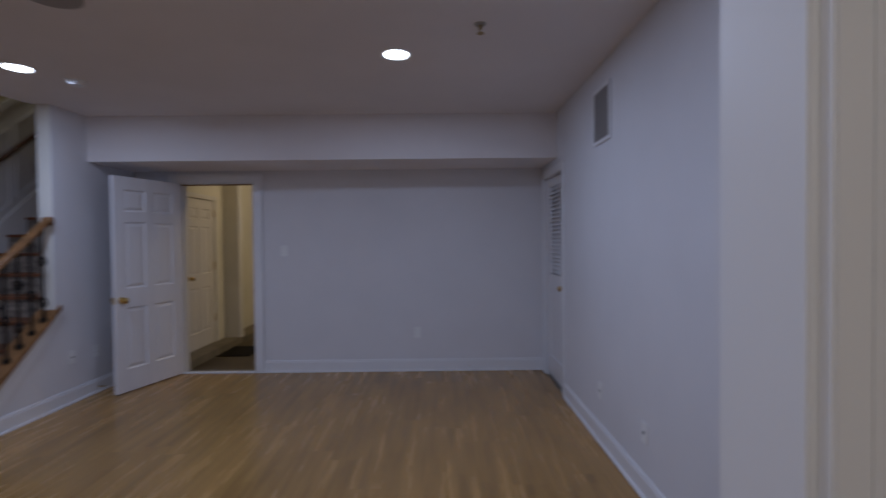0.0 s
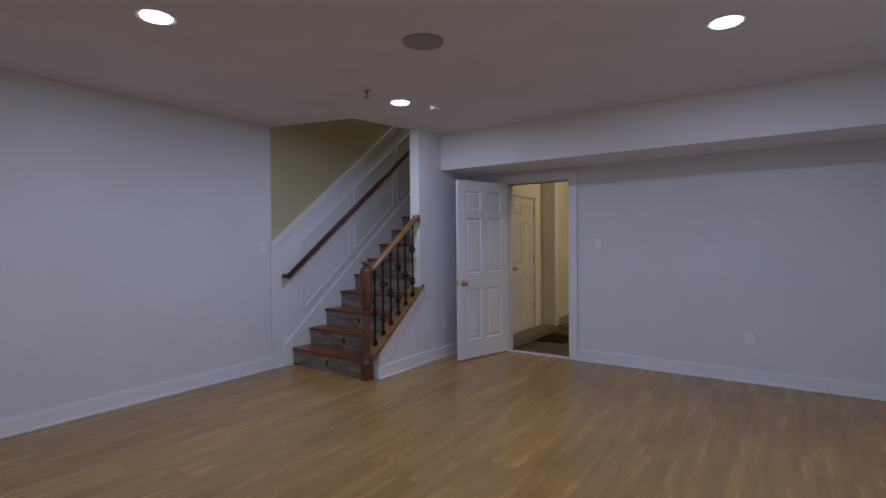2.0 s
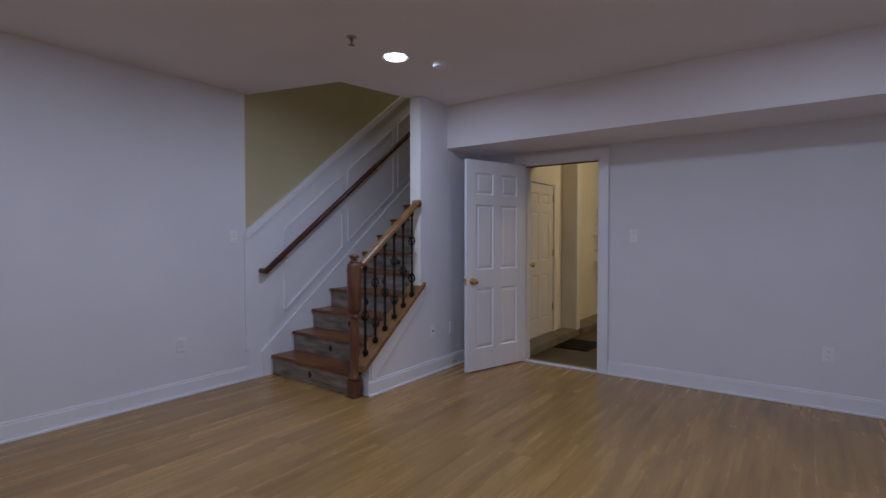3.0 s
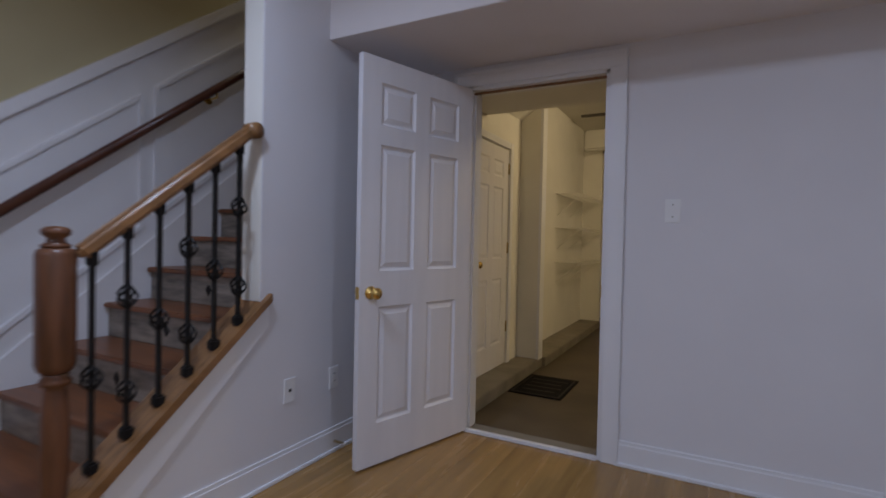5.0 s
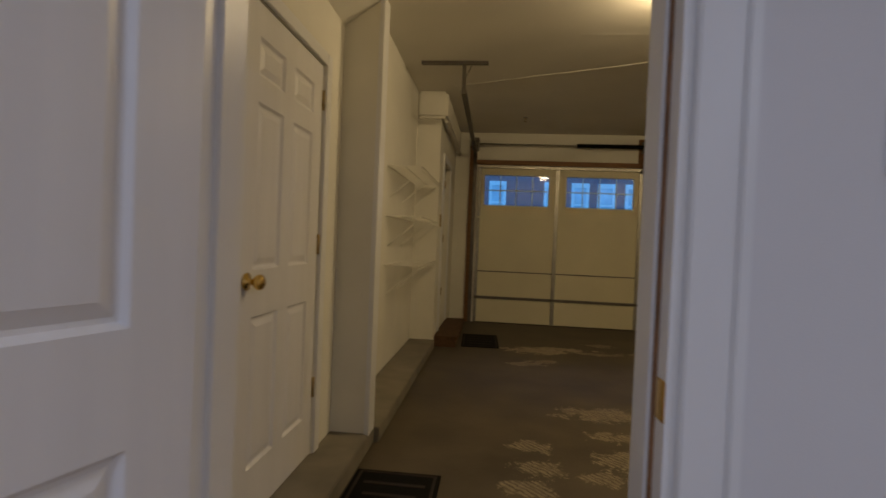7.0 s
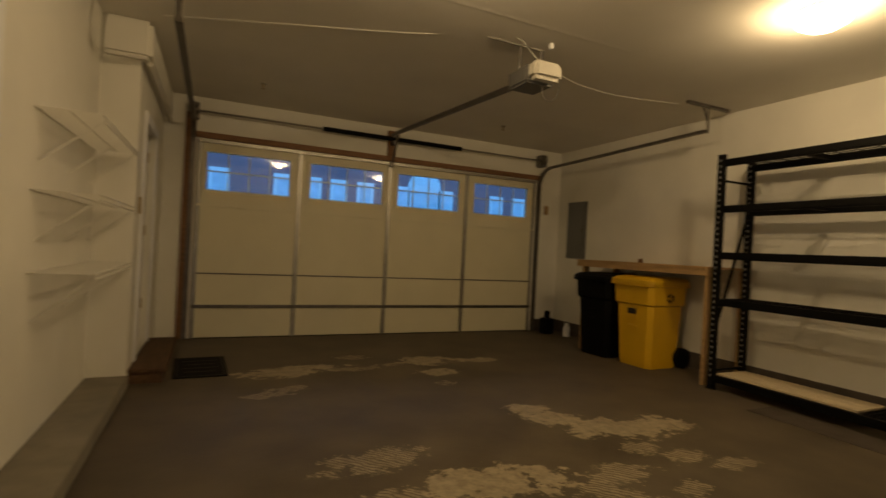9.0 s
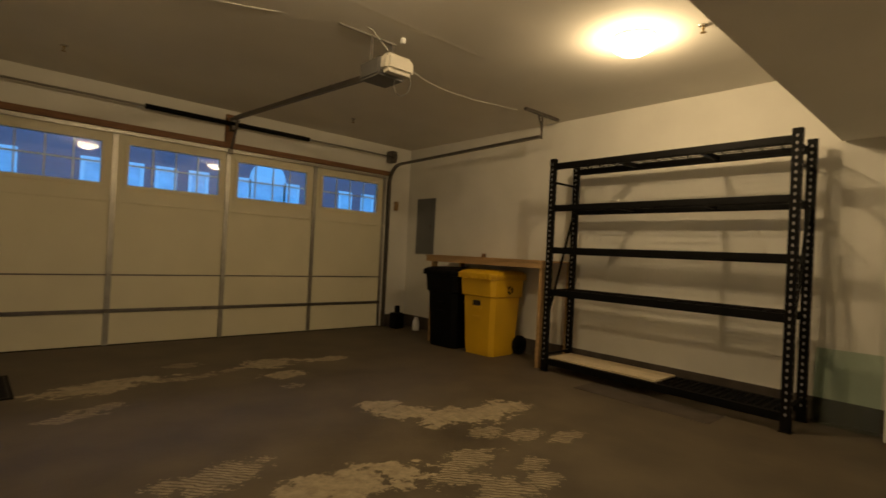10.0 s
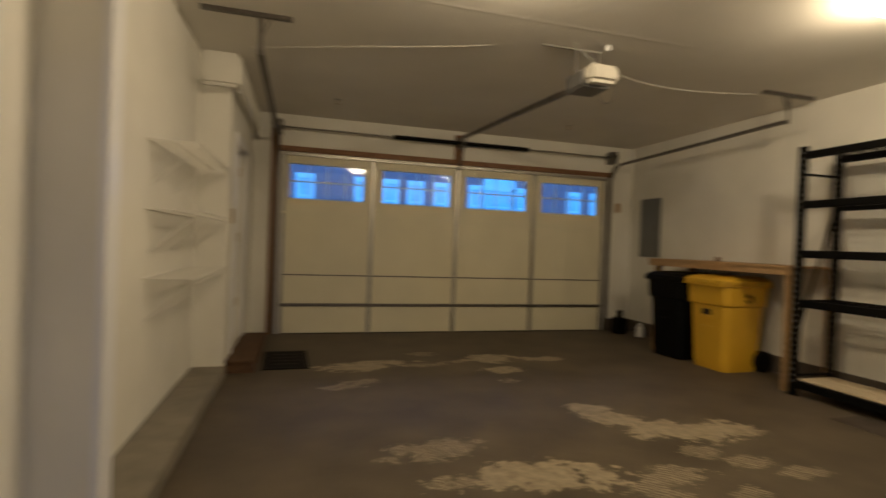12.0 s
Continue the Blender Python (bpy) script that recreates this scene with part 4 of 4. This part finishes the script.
for gx, gy in GLAMPS:
    dome = thing("ceiling_light", "glowing round flush dome lamp on the garage ceiling", "light", "garage dome lamps")
    part("base", lathe([(0.15, 0), (0.155, -0.02), (0.15, -0.03)], 32, at=(gx, gy, GCEIL)), M_PLATE, dome)
    part("dome", lathe([(0.165, -0.03), (0.165, -0.05), (0.14, -0.09), (0.09, -0.12), (0.0, -0.135)], 32, at=(gx, gy, GCEIL)), M_LAMPW, dome, "lit frosted glass dome", smooth=True).visible_shadow = False
for p in ((0.93, 7.92), (0.70, 12.1), (-2.28, 12.1)):
    sprinkler(*p, GCEIL, "pendent sprinkler on the garage ceiling")

# ---- garage left side ----
six_panel_door("door_4", "white six-panel side door in the garage, closed", 0.78, 1.97, pose(AX - 0.02, 7.90, 0.02, 0, 0, -90), knob_mat=M_BRASS, knob_z=0.935)
setting("trim_side_door", boxes(((AX, 7.04, 0.015), (AX + 0.018, 7.11, 2.06)), ((AX, 7.91, 0.015), (AX + 0.018, 7.98, 2.06)), ((AX, 7.11, 2.0), (AX + 0.018, 7.91, 2.06)), bevel=0.003), M_TRIM, "white casing of the side door", "trim")
six_panel_door("door_5", "white six-panel house door at the garage end, closed", 0.80, 2.0, pose(-3.34, 12.24, 0.10, 0, 0, -90), knob_mat=M_BRASS)
setting("trim_end_door", boxes(((-3.26, 11.35, 0.05), (-3.24, 11.43, 2.18)), ((-3.26, 12.25, 0.05), (-3.24, 12.33, 2.18)), ((-3.26, 11.43, 2.10), (-3.24, 12.25, 2.18)), bevel=0.003), M_TRIM, "white casing of the end door", "trim")
_k = thing("keypad", "small dark wall button beside the end door", "button")
part("body", boxes(((-3.26, 11.22, 1.30), (-3.245, 11.30, 1.44)), bevel=0.003), M_DULLBRASS, _k)
_k = thing("wood_step", "low brown wooden step below the end door", "step")
part("tread", boxes(((-3.258, 11.10, 0.01), (-2.99, 12.5, 0.045)), bevel=0.005), M_STEP, _k)
part("riser", boxes(((-3.258, 11.12, GFLOOR), (-3.01, 12.48, 0.01))), M_STEP, _k)


def door_mat(name, x0, x1, y0, y1, label, rz=0):
    ob = thing(name, label, "mat", at=pose((x0 + x1) / 2, (y0 + y1) / 2, GFLOOR, 0, 0, rz))
    w, d = (x1 - x0) / 2, (y1 - y0) / 2
    part("base", boxes(((-w, -d, 0), (w, d, 0.010)), bevel=0.003), M_RUBBER, ob)
    part("border", boxes(((-w + 0.02, -d + 0.02, 0.010), (w - 0.02, -d + 0.035, 0.012)), ((-w + 0.02, d - 0.035, 0.010), (w - 0.02, d - 0.02, 0.012)), ((-w + 0.02, -d + 0.035, 0.010), (-w + 0.035, d - 0.035, 0.012)), ((w - 0.035, -d + 0.035, 0.010), (w - 0.02, d - 0.035, 0.012))), M_MATB, ob)
    for i in range(4):
        y = d * 0.55 - i * d * 0.36
        part("print_bar", boxes(((-w * 0.7 + 0.02 * (i % 2), y - 0.013, 0.010), (w * 0.7 - 0.03 * (i % 2), y + 0.013, 0.0115))), M_MATB, ob, "faded printed line")
    return ob


door_mat("door_mat", -3.262, -2.825, 7.37, 7.977, "black rubber doormat with a faded brown print")
door_mat("door_mat", -2.96, -2.52, 11.20, 11.98, "black rubber doormat beside the wooden step", 2)

for z in (1.75, 1.33, 0.91):
    ws = thing("wire_shelf", "white coated wire shelf on wall brackets", "shelf", "wire shelves on the garage wall")
    y0, y1, d = 9.58, 10.95, 0.29
    n = 44
    first = None
    for i in range(n + 1):
        y = y0 + (y1 - y0) * i / n
        if first is None:
            first = part("wire", bar((GXL + 0.004, 0, 0), (GXL + d, 0, 0), 0.0045, 0.0045), M_WIRE, ws)
            first.location = (0, y, z)
        else:
            w1 = new("wire", first.data)
            w1.parent = ws
            w1.location = (0, y, z)
    for x, zz in ((GXL + 0.006, z), (GXL + d, z), (GXL + d, z - 0.028), (GXL + d * 0.5, z - 0.003)):
        part("long_wire", rod((x, y0, zz), (x, y1, zz), 0.005, n=8), M_WIRE, ws)
    for y in (y0 + 0.1, (y0 + y1) / 2, y1 - 0.1):
        part("brace", rod((GXL + d, y, z - 0.01), (GXL + 0.003, y, z - 0.26), 0.005, n=8), M_WIRE, ws)

# ---- storage rack ----
RX0, RX1, RY0, RY1 = 1.76, 2.25, 7.50, 9.77
rack = thing("storage_rack", "tall black steel storage rack with mostly empty wire shelves", "rack")
for px in (RX0, RX1):
    for py in (RY0, RY1):
        sy = 1 if py == RY0 else -1
        ph = 2.20
        x0, x1 = (px, px + 0.045) if px == RX0 else (px - 0.045, px)
        ya, yb = sorted((py, py + sy * 0.07))
        p = part("post", boxes(((x0, ya, GFLOOR + 0.006), (x1, yb, ph)), bevel=0.003), M_BLACK, rack)
        slots = []
        k = 0
        z = 0.04
        while z < ph - 0.05:
            slots.append(((x0 - 0.0006, (ya + yb) / 2 - 0.006, z), (x0 + 0.001, (ya + yb) / 2 + 0.006, z + 0.022)))
            if sy > 0:
                slots.append(((x0 + 0.014, ya - 0.0006, z), (x0 + 0.028, ya + 0.001, z + 0.022)))
            z += 0.055
        tagged(part("slot_row", boxes(*slots), M_SPK, p, "punched slots showing the wall"), kind="stuff")
        part("foot", boxes(((x0 - 0.012, ya - 0.008, GFLOOR), (x1 + 0.012, yb + 0.008, GFLOOR + 0.006))), M_BLACK, p)
LEV = [0.06, 0.80, 1.25, 1.70, 2.15]
for li, z in enumerate(LEV):
    for x in (RX0 + 0.006, RX1 - 0.045):
        part("beam", boxes(((x, RY0 + 0.07, z - 0.058), (x + 0.038, RY1 - 0.07, z)), ((x + 0.004, RY0 + 0.07, z - 0.068), (x + 0.030, RY1 - 0.07, z - 0.058)), bevel=0.003), M_BLACK, rack)
    for y in (RY0 + 0.75, RY1 - 0.75):
        part("crossbar", boxes(((RX0 + 0.045, y - 0.02, z - 0.05), (RX1 - 0.046, y + 0.02, z - 0.012))), M_BLACK, rack)
    ys = RY0 + 0.08
    ye = RY1 - 0.08 if li else RY0 + 1.02
    nx = 7 if li else 12
    for i in range(nx):
        x = RX0 + 0.05 + (RX1 - RX0 - 0.10) * i / (nx - 1)
        part("deck_wire", bar((x, ys, z - 0.006), (x, ye, z - 0.006), 0.008, 0.008), M_BLACK, rack)
    y = ys
    while y <= ye:
        part("deck_wire", bar((RX0 + 0.045, y, z - 0.001), (RX1 - 0.046, y, z - 0.001), 0.008, 0.008), M_BLACK, rack)
        y += 0.15 if li else 0.06
for y in (RY0 + 0.035, RY1 - 0.035):
    for za, zb in ((0.1, 0.1), (1.95, 1.95)):
        part("end_tie", bar((RX0 + 0.045, y, za), (RX1 - 0.045, y, zb), 0.02, 0.02), M_BLACK, rack)
    part("end_brace", bar((RX0 + 0.045, y, 0.5), (RX1 - 0.045, y, 1.65), 0.025, 0.012), M_BLACK, rack)
for k, dx in enumerate((0.0, 0.205)):
    solid("deck_board", boxes(((RX0 + 0.035 + dx, 8.53, LEV[0] + 0.002), (RX0 + 0.238 + dx, RY1 - 0.08, LEV[0] + 0.020)), bevel=0.002), M_PLY, "pale plywood board lying on the rack's lowest shelf", "board", "boards on the rack")
# Thin flat strip, slightly darker than the floor around it.
solid("floor_strip", boxes(((1.45, 7.95, GFLOOR), (1.80, 9.15, GFLOOR + 0.004))), M_BLOCK, "thin dark strip on the floor before the rack", "sheet")

# ---- workbench, bins, panel ----
wb = thing("workbench", "pine lumber workbench along the garage wall", "workbench")
WX0, WY0, WY1, WZ = 1.76, 9.83, 11.76, 1.10
part("top", boxes(((WX0 - 0.01, WY0, WZ - 0.022), (GXR - 0.003, WY1, WZ)), bevel=0.003), M_PINE, wb)
part("apron", boxes(((WX0, WY0, WZ - 0.088), (WX0 + 0.038, WY1, WZ - 0.023)), bevel=0.003), M_PINE, wb)
part("apron", boxes(((WX0 + 0.04, WY1 - 0.04, WZ - 0.088), (GXR - 0.004, WY1 - 0.002, WZ - 0.023)), bevel=0.003), M_PINE, wb)
for y in (WY0 + 0.01, WY1 - 0.10):
    for x in (WX0 + 0.039, GXR - 0.095):
        part("leg", boxes(((x, y, GFLOOR), (x + 0.089, y + 0.038, WZ - 0.023)), bevel=0.003), M_PINE, wb)


def wheelie_bin(label, material, at, group):
    """A wheeled bin: front is local -y; the base stands on z = 0."""
    ob = thing("wheelie_bin", label, "bin", group, at=at)
    bm = bmesh.new()
    rings = []
    for z, w, f, b in ((0.0, 0.225, -0.25, 0.20), (0.06, 0.232, -0.26, 0.22), (0.70, 0.258, -0.29, 0.26), (0.72, 0.278, -0.315, 0.28), (0.92, 0.284, -0.33, 0.29), (0.925, 0.300, -0.345, 0.30), (0.955, 0.300, -0.345, 0.30)):
        c = 0.05
        pts = [(-w + c, f), (w - c, f), (w, f + c), (w, b - c), (w - c, b), (-w + c, b), (-w, b - c), (-w, f + c)]
        rings.append([bm.verts.new((x, y, z)) for x, y in pts])
    for r0, r1 in zip(rings, rings[1:]):
        for i in range(8):
            bm.faces.new((r0[i], r0[(i + 1) % 8], r1[(i + 1) % 8], r1[i]))
    bm.faces.new(rings[0][::-1])
    bm.faces.new(rings[-1])
    part("body", bm, material, ob)
    bm = bmesh.new()
    rings = []
    for z, w, f, b in ((0.955, 0.315, -0.37, 0.31), (0.985, 0.315, -0.37, 0.31), (1.015, 0.285, -0.32, 0.30), (1.03, 0.22, -0.24, 0.26)):
        c = 0.06
        pts = [(-w + c, f), (w - c, f), (w, f + c), (w, b - c), (w - c, b), (-w + c, b), (-w, b - c), (-w, f + c)]
        rings.append([bm.verts.new((x, y, z)) for x, y in pts])
    for r0, r1 in zip(rings, rings[1:]):
        for i in range(8):
            bm.faces.new((r0[i], r0[(i + 1) % 8], r1[(i + 1) % 8], r1[i]))
    bm.faces.new(rings[0][::-1])
    bm.faces.new(rings[-1])
    part("lid", bm, material, ob)
    # serrated lip along the lid's front
    bm = bmesh.new()
    for i in range(9):
        x = -0.24 + i * 0.06
        box(bm, (x - 0.022, -0.368, 0.925 - 0.006 * (i % 2)), (x + 0.022, -0.345, 0.956))
    part("front_lip", bm, material, ob)
    part("handle", rod((-0.24, 0.345, 0.93), (0.24, 0.345, 0.93), 0.014), material, ob)
    for x in (-0.20, 0.20):
        part("handle_bracket", boxes(((x - 0.015, 0.30, 0.91), (x + 0.015, 0.35, 0.945))), material, ob)
    for sx in (-1, 1):
        wl = part("wheel", rod((sx * 0.235, 0.24, 0.115), (sx * 0.285, 0.24, 0.115), 0.115, n=24), M_RUBBER, ob, "black rubber wheel", smooth=False)
        part("hub", rod((sx * 0.283, 0.24, 0.115), (sx * 0.292, 0.24, 0.115), 0.05, n=16), M_BLKPLASTIC, wl)
    part("grip_recess", boxes(((-0.07, -0.300, 0.545), (0.07, -0.278, 0.585)), ((-0.07, -0.292, 0.44), (0.07, -0.270, 0.475)), bevel=0.004), material, ob)
    return ob


yb = wheelie_bin("yellow plastic wheeled recycling bin under the workbench", M_YELLOW, pose(2.00, 10.72, GFLOOR, 0, 0, -88), "bins by the workbench")
part("front_sticker", boxes(((-0.055, -0.304, 0.60), (0.055, -0.286, 0.66))), M_MATB, yb, "dark printed label")
for i in range(3):
    a = math.radians(90 + 120 * i)
    bm = prism([(-0.03, -0.008), (0.012, -0.008), (0.012, -0.02), (0.034, 0.0), (0.012, 0.02), (0.012, 0.008), (-0.03, 0.008)], 'x', 0.286, 0.292)
    bmesh.ops.transform(bm, matrix=Matrix.Translation((0, -0.02, 0.80)) @ Matrix.Rotation(a, 4, 'X') @ Matrix.Translation((0, 0, -0.036)), verts=bm.verts)
    part("recycling_arrow", bm, M_BLKPLASTIC, yb, "black recycling arrow")
bb = wheelie_bin("black plastic wheeled bin under the workbench", M_BLKPLASTIC, pose(1.93, 11.32, GFLOOR, 0, 0, -86), "bins by the workbench")

ep = thing("breaker_panel", "flush grey electrical breaker panel", "electrical panel")
part("frame", boxes(((GXR - 0.012, 12.38, 1.10), (GXR, 12.82, 1.98)), bevel=0.003), M_GREY, ep)
part("cover_door", boxes(((GXR - 0.020, 12.43, 1.16), (GXR - 0.0125, 12.77, 1.92)), bevel=0.003), M_GREY, ep)
part("latch", boxes(((GXR - 0.026, 12.45, 1.50), (GXR - 0.0205, 12.48, 1.56))), M_DSTEEL, ep)
_k = thing("wall_box", "small beige control box high on the wall", "control box")
part("body", boxes(((2.12, GY1 - 0.01, 1.78), (2.19, GY1 + 0.02, 1.92)), bevel=0.004), M_PINE, _k)
_k = solid("bench_clip", boxes(((2.36, 11.25, WZ), (2.40, 11.29, WZ + 0.05)), ((2.37, 11.23, WZ), (2.39, 11.31, WZ + 0.012)), bevel=0.003), M_BROWN, "small brown wooden block on the workbench", "block")
_k = thing("black_canister", "dark container in the garage corner", "container")
part("body", boxes(((1.99, 12.70, GFLOOR), (2.16, 12.86, 0.16)), bevel=0.012), M_BLKPLASTIC, _k)
part("neck", boxes(((2.04, 12.75, 0.16), (2.11, 12.81, 0.27)), bevel=0.008), M_BLKPLASTIC, _k)
_k = thing("white_bottle", "small white plastic bottle on the floor", "bottle")
part("body", lathe([(0.05, 0), (0.052, 0.02), (0.05, 0.14), (0.03, 0.17), (0.0, 0.171)], 18, at=(2.22, 12.48, GFLOOR)), M_PLATE, _k, smooth=True)
part("cap", lathe([(0.03, 0.171), (0.03, 0.20), (0.0, 0.201)], 16, at=(2.22, 12.48, GFLOOR)), M_PLATE, _k)
_k = solid("clear_sheet", boxes(((-0.004, -0.21, 0), (0.0, 0.21, 0.60))), M_SHEET, "clear acrylic sheet leaning on the garage wall", "sheet")
_k.matrix_world = pose(2.27, 7.27, GFLOOR + 0.001, 0, 9, 0)
_k.visible_shadow = False
_k = thing("black_pole", "thin black pole leaning in the garage corner", "pole")
part("shaft", rod((1.26, 6.88, GFLOOR + 0.01), (1.52, 6.635, 2.19), 0.016, n=12), M_BLACK, _k, smooth=True)
part("tip", rod((1.26, 6.88, GFLOOR), (1.267, 6.874, GFLOOR + 0.06), 0.018, n=12), M_RUBBER, _k)
bm = bmesh.new()
_rows = []
for i in range(9):
    u = i / 8
    row = []
    for t_ in (0, 0.004):
        row.append([bm.verts.new((1.33 + 0.5 * v, 6.81 - 0.36 * (1 - (1 - u) ** 2) + t_, GFLOOR + 1.9 * u)) for v in (0, 1)])
    _rows.append(row)
for a, b in zip(_rows, _rows[1:]):
    for s in (0, 1):
        bm.faces.new((a[s][0], a[s][1], b[s][1], b[s][0]))
    for v in (0, 1):
        bm.faces.new((a[0][v], a[1][v], b[1][v], b[0][v]))
bm.faces.new((_rows[0][0][0], _rows[0][0][1], _rows[0][1][1], _rows[0][1][0]))
bm.faces.new((_rows[-1][0][0], _rows[-1][0][1], _rows[-1][1][1], _rows[-1][1][0]))
bmesh.ops.recalc_face_normals(bm, faces=list(bm.faces))
solid("white_board", bm, M_PLATE, "thin white sheet bowed against the wall", "sheet", smooth=True)

_c = tube("thin_cord", [(2.005, 6.95, 0.34), (1.99, 6.82, 0.29), (1.97, 6.66, 0.16), (1.96, 6.52, 0.12)], 0.003, M_WIRE)
tagged(_c, "thin pale cord against the boxed pier", "cord")

solid("wood_block", boxes(((2.02, 6.92, GFLOOR), (2.09, 7.0, -0.041)), bevel=0.003), M_BROWN, "brown wood offcut below the boxed pier", "block")

# ---- outside ----
setting("ground", boxes(((-60, GY1 + 0.25, -0.4), (60, 90, -0.12))), M_GROUND, "asphalt drive and street at dusk", "ground")
FY = 30.0
house = thing("town_house", "brick town house row with white windows across the street", "house")
part("wall", boxes(((-22, FY, -0.12), (24, FY + 6, 9.5))), M_BRICK, house)
part("roof", prism([(FY - 0.4, 9.5), (FY + 6.4, 9.5), (FY + 3, 12.5)], 'x', -22.4, 24.4), M_SHINGLE, house)


def house_window(x, z, w, h, arch=False):
    fr = part("window", boxes(((x - w / 2 - 0.14, FY - 0.06, z - 0.2), (x + w / 2 + 0.14, FY - 0.001, z)), ((x - w / 2 - 0.14, FY - 0.06, z + h), (x + w / 2 + 0.14, FY - 0.001, z + h + 0.22)), ((x - w / 2 - 0.14, FY - 0.05, z), (x - w / 2, FY - 0.001, z + h)), ((x + w / 2, FY - 0.05, z), (x + w / 2 + 0.14, FY - 0.001, z + h)), ((x - w / 2, FY - 0.045, z + h / 2 - 0.04), (x + w / 2, FY - 0.002, z + h / 2 + 0.04))), M_FTRIM, house, "white window surround")
    part("pane", boxes(((x - w / 2, FY - 0.03, z), (x + w / 2, FY - 0.003, z + h))), M_FGLASS, fr)
    if arch:
        n = 14
        pts = [(x + (w / 2 + 0.14) * math.cos(math.pi * i / n), z + h + 0.22 + (w / 2 + 0.14) * math.sin(math.pi * i / n)) for i in range(n + 1)]
        part("arch", prism(pts, 'y', FY - 0.06, FY - 0.001), M_FTRIM, fr)


# The window at x = -2.6 stands in for bright mottled foliage and sky.
HWIN = [(-8.6, 0), (-6.4, 0), (-4.1, 0), (-2.6, 0), (0.05, 0), (1.35, 0), (2.58, 0), (3.86, 0), (5.72, 0), (6.95, 1), (8.15, 0), (11.2, 0), (12.6, 0)]
for hx, ar in HWIN:
    house_window(hx, 2.3, 1.5 if ar else 0.55, 1.65, ar)

# ---- floor boards, laid last ----
rng = random.Random(4)
_meshes = {}
BW, BL = 0.1902, 1.21
nx = int((XR - XL) / BW) + 1
for i in range(nx):
    x0 = XL + i * BW
    x1 = min(x0 + BW, XR)
    if x1 - x0 < 0.01:
        continue
    y = -1.6 - rng.random() * BL
    while y < YF - 0.02:
        a, b = max(y, -1.6), min(y + BL, YF - 0.005)
        key = (round(x1 - x0, 3), round(b - a, 3))
        if b - a > 0.02:
            if key not in _meshes:
                me = bpy.data.meshes.new("plank")
                bm = bmesh.new()
                w_, l_ = key
                c = 0.0004
                lo = [bm.verts.new(p) for p in ((0, 0, -0.012), (w_, 0, -0.012), (w_, l_, -0.012), (0, l_, -0.012))]
                mid = [bm.verts.new(p) for p in ((0, 0, -c), (w_, 0, -c), (w_, l_, -c), (0, l_, -c))]
                top = [bm.verts.new(p) for p in ((c, c, 0), (w_ - c, c, 0), (w_ - c, l_ - c, 0), (c, l_ - c, 0))]
                for r0, r1 in ((lo, mid), (mid, top)):
                    for k in range(4):
                        bm.faces.new((r0[k], r0[(k + 1) % 4], r1[(k + 1) % 4], r1[k]))
                bm.faces.new(top)
                bm.to_mesh(me)
                bm.free()
                me.materials.append(M_OAK)
                _meshes[key] = me
            ob = new("plank", _meshes[key])
            ob.location = (x0, a, 0)
            ob.parent = sub
        y += BL
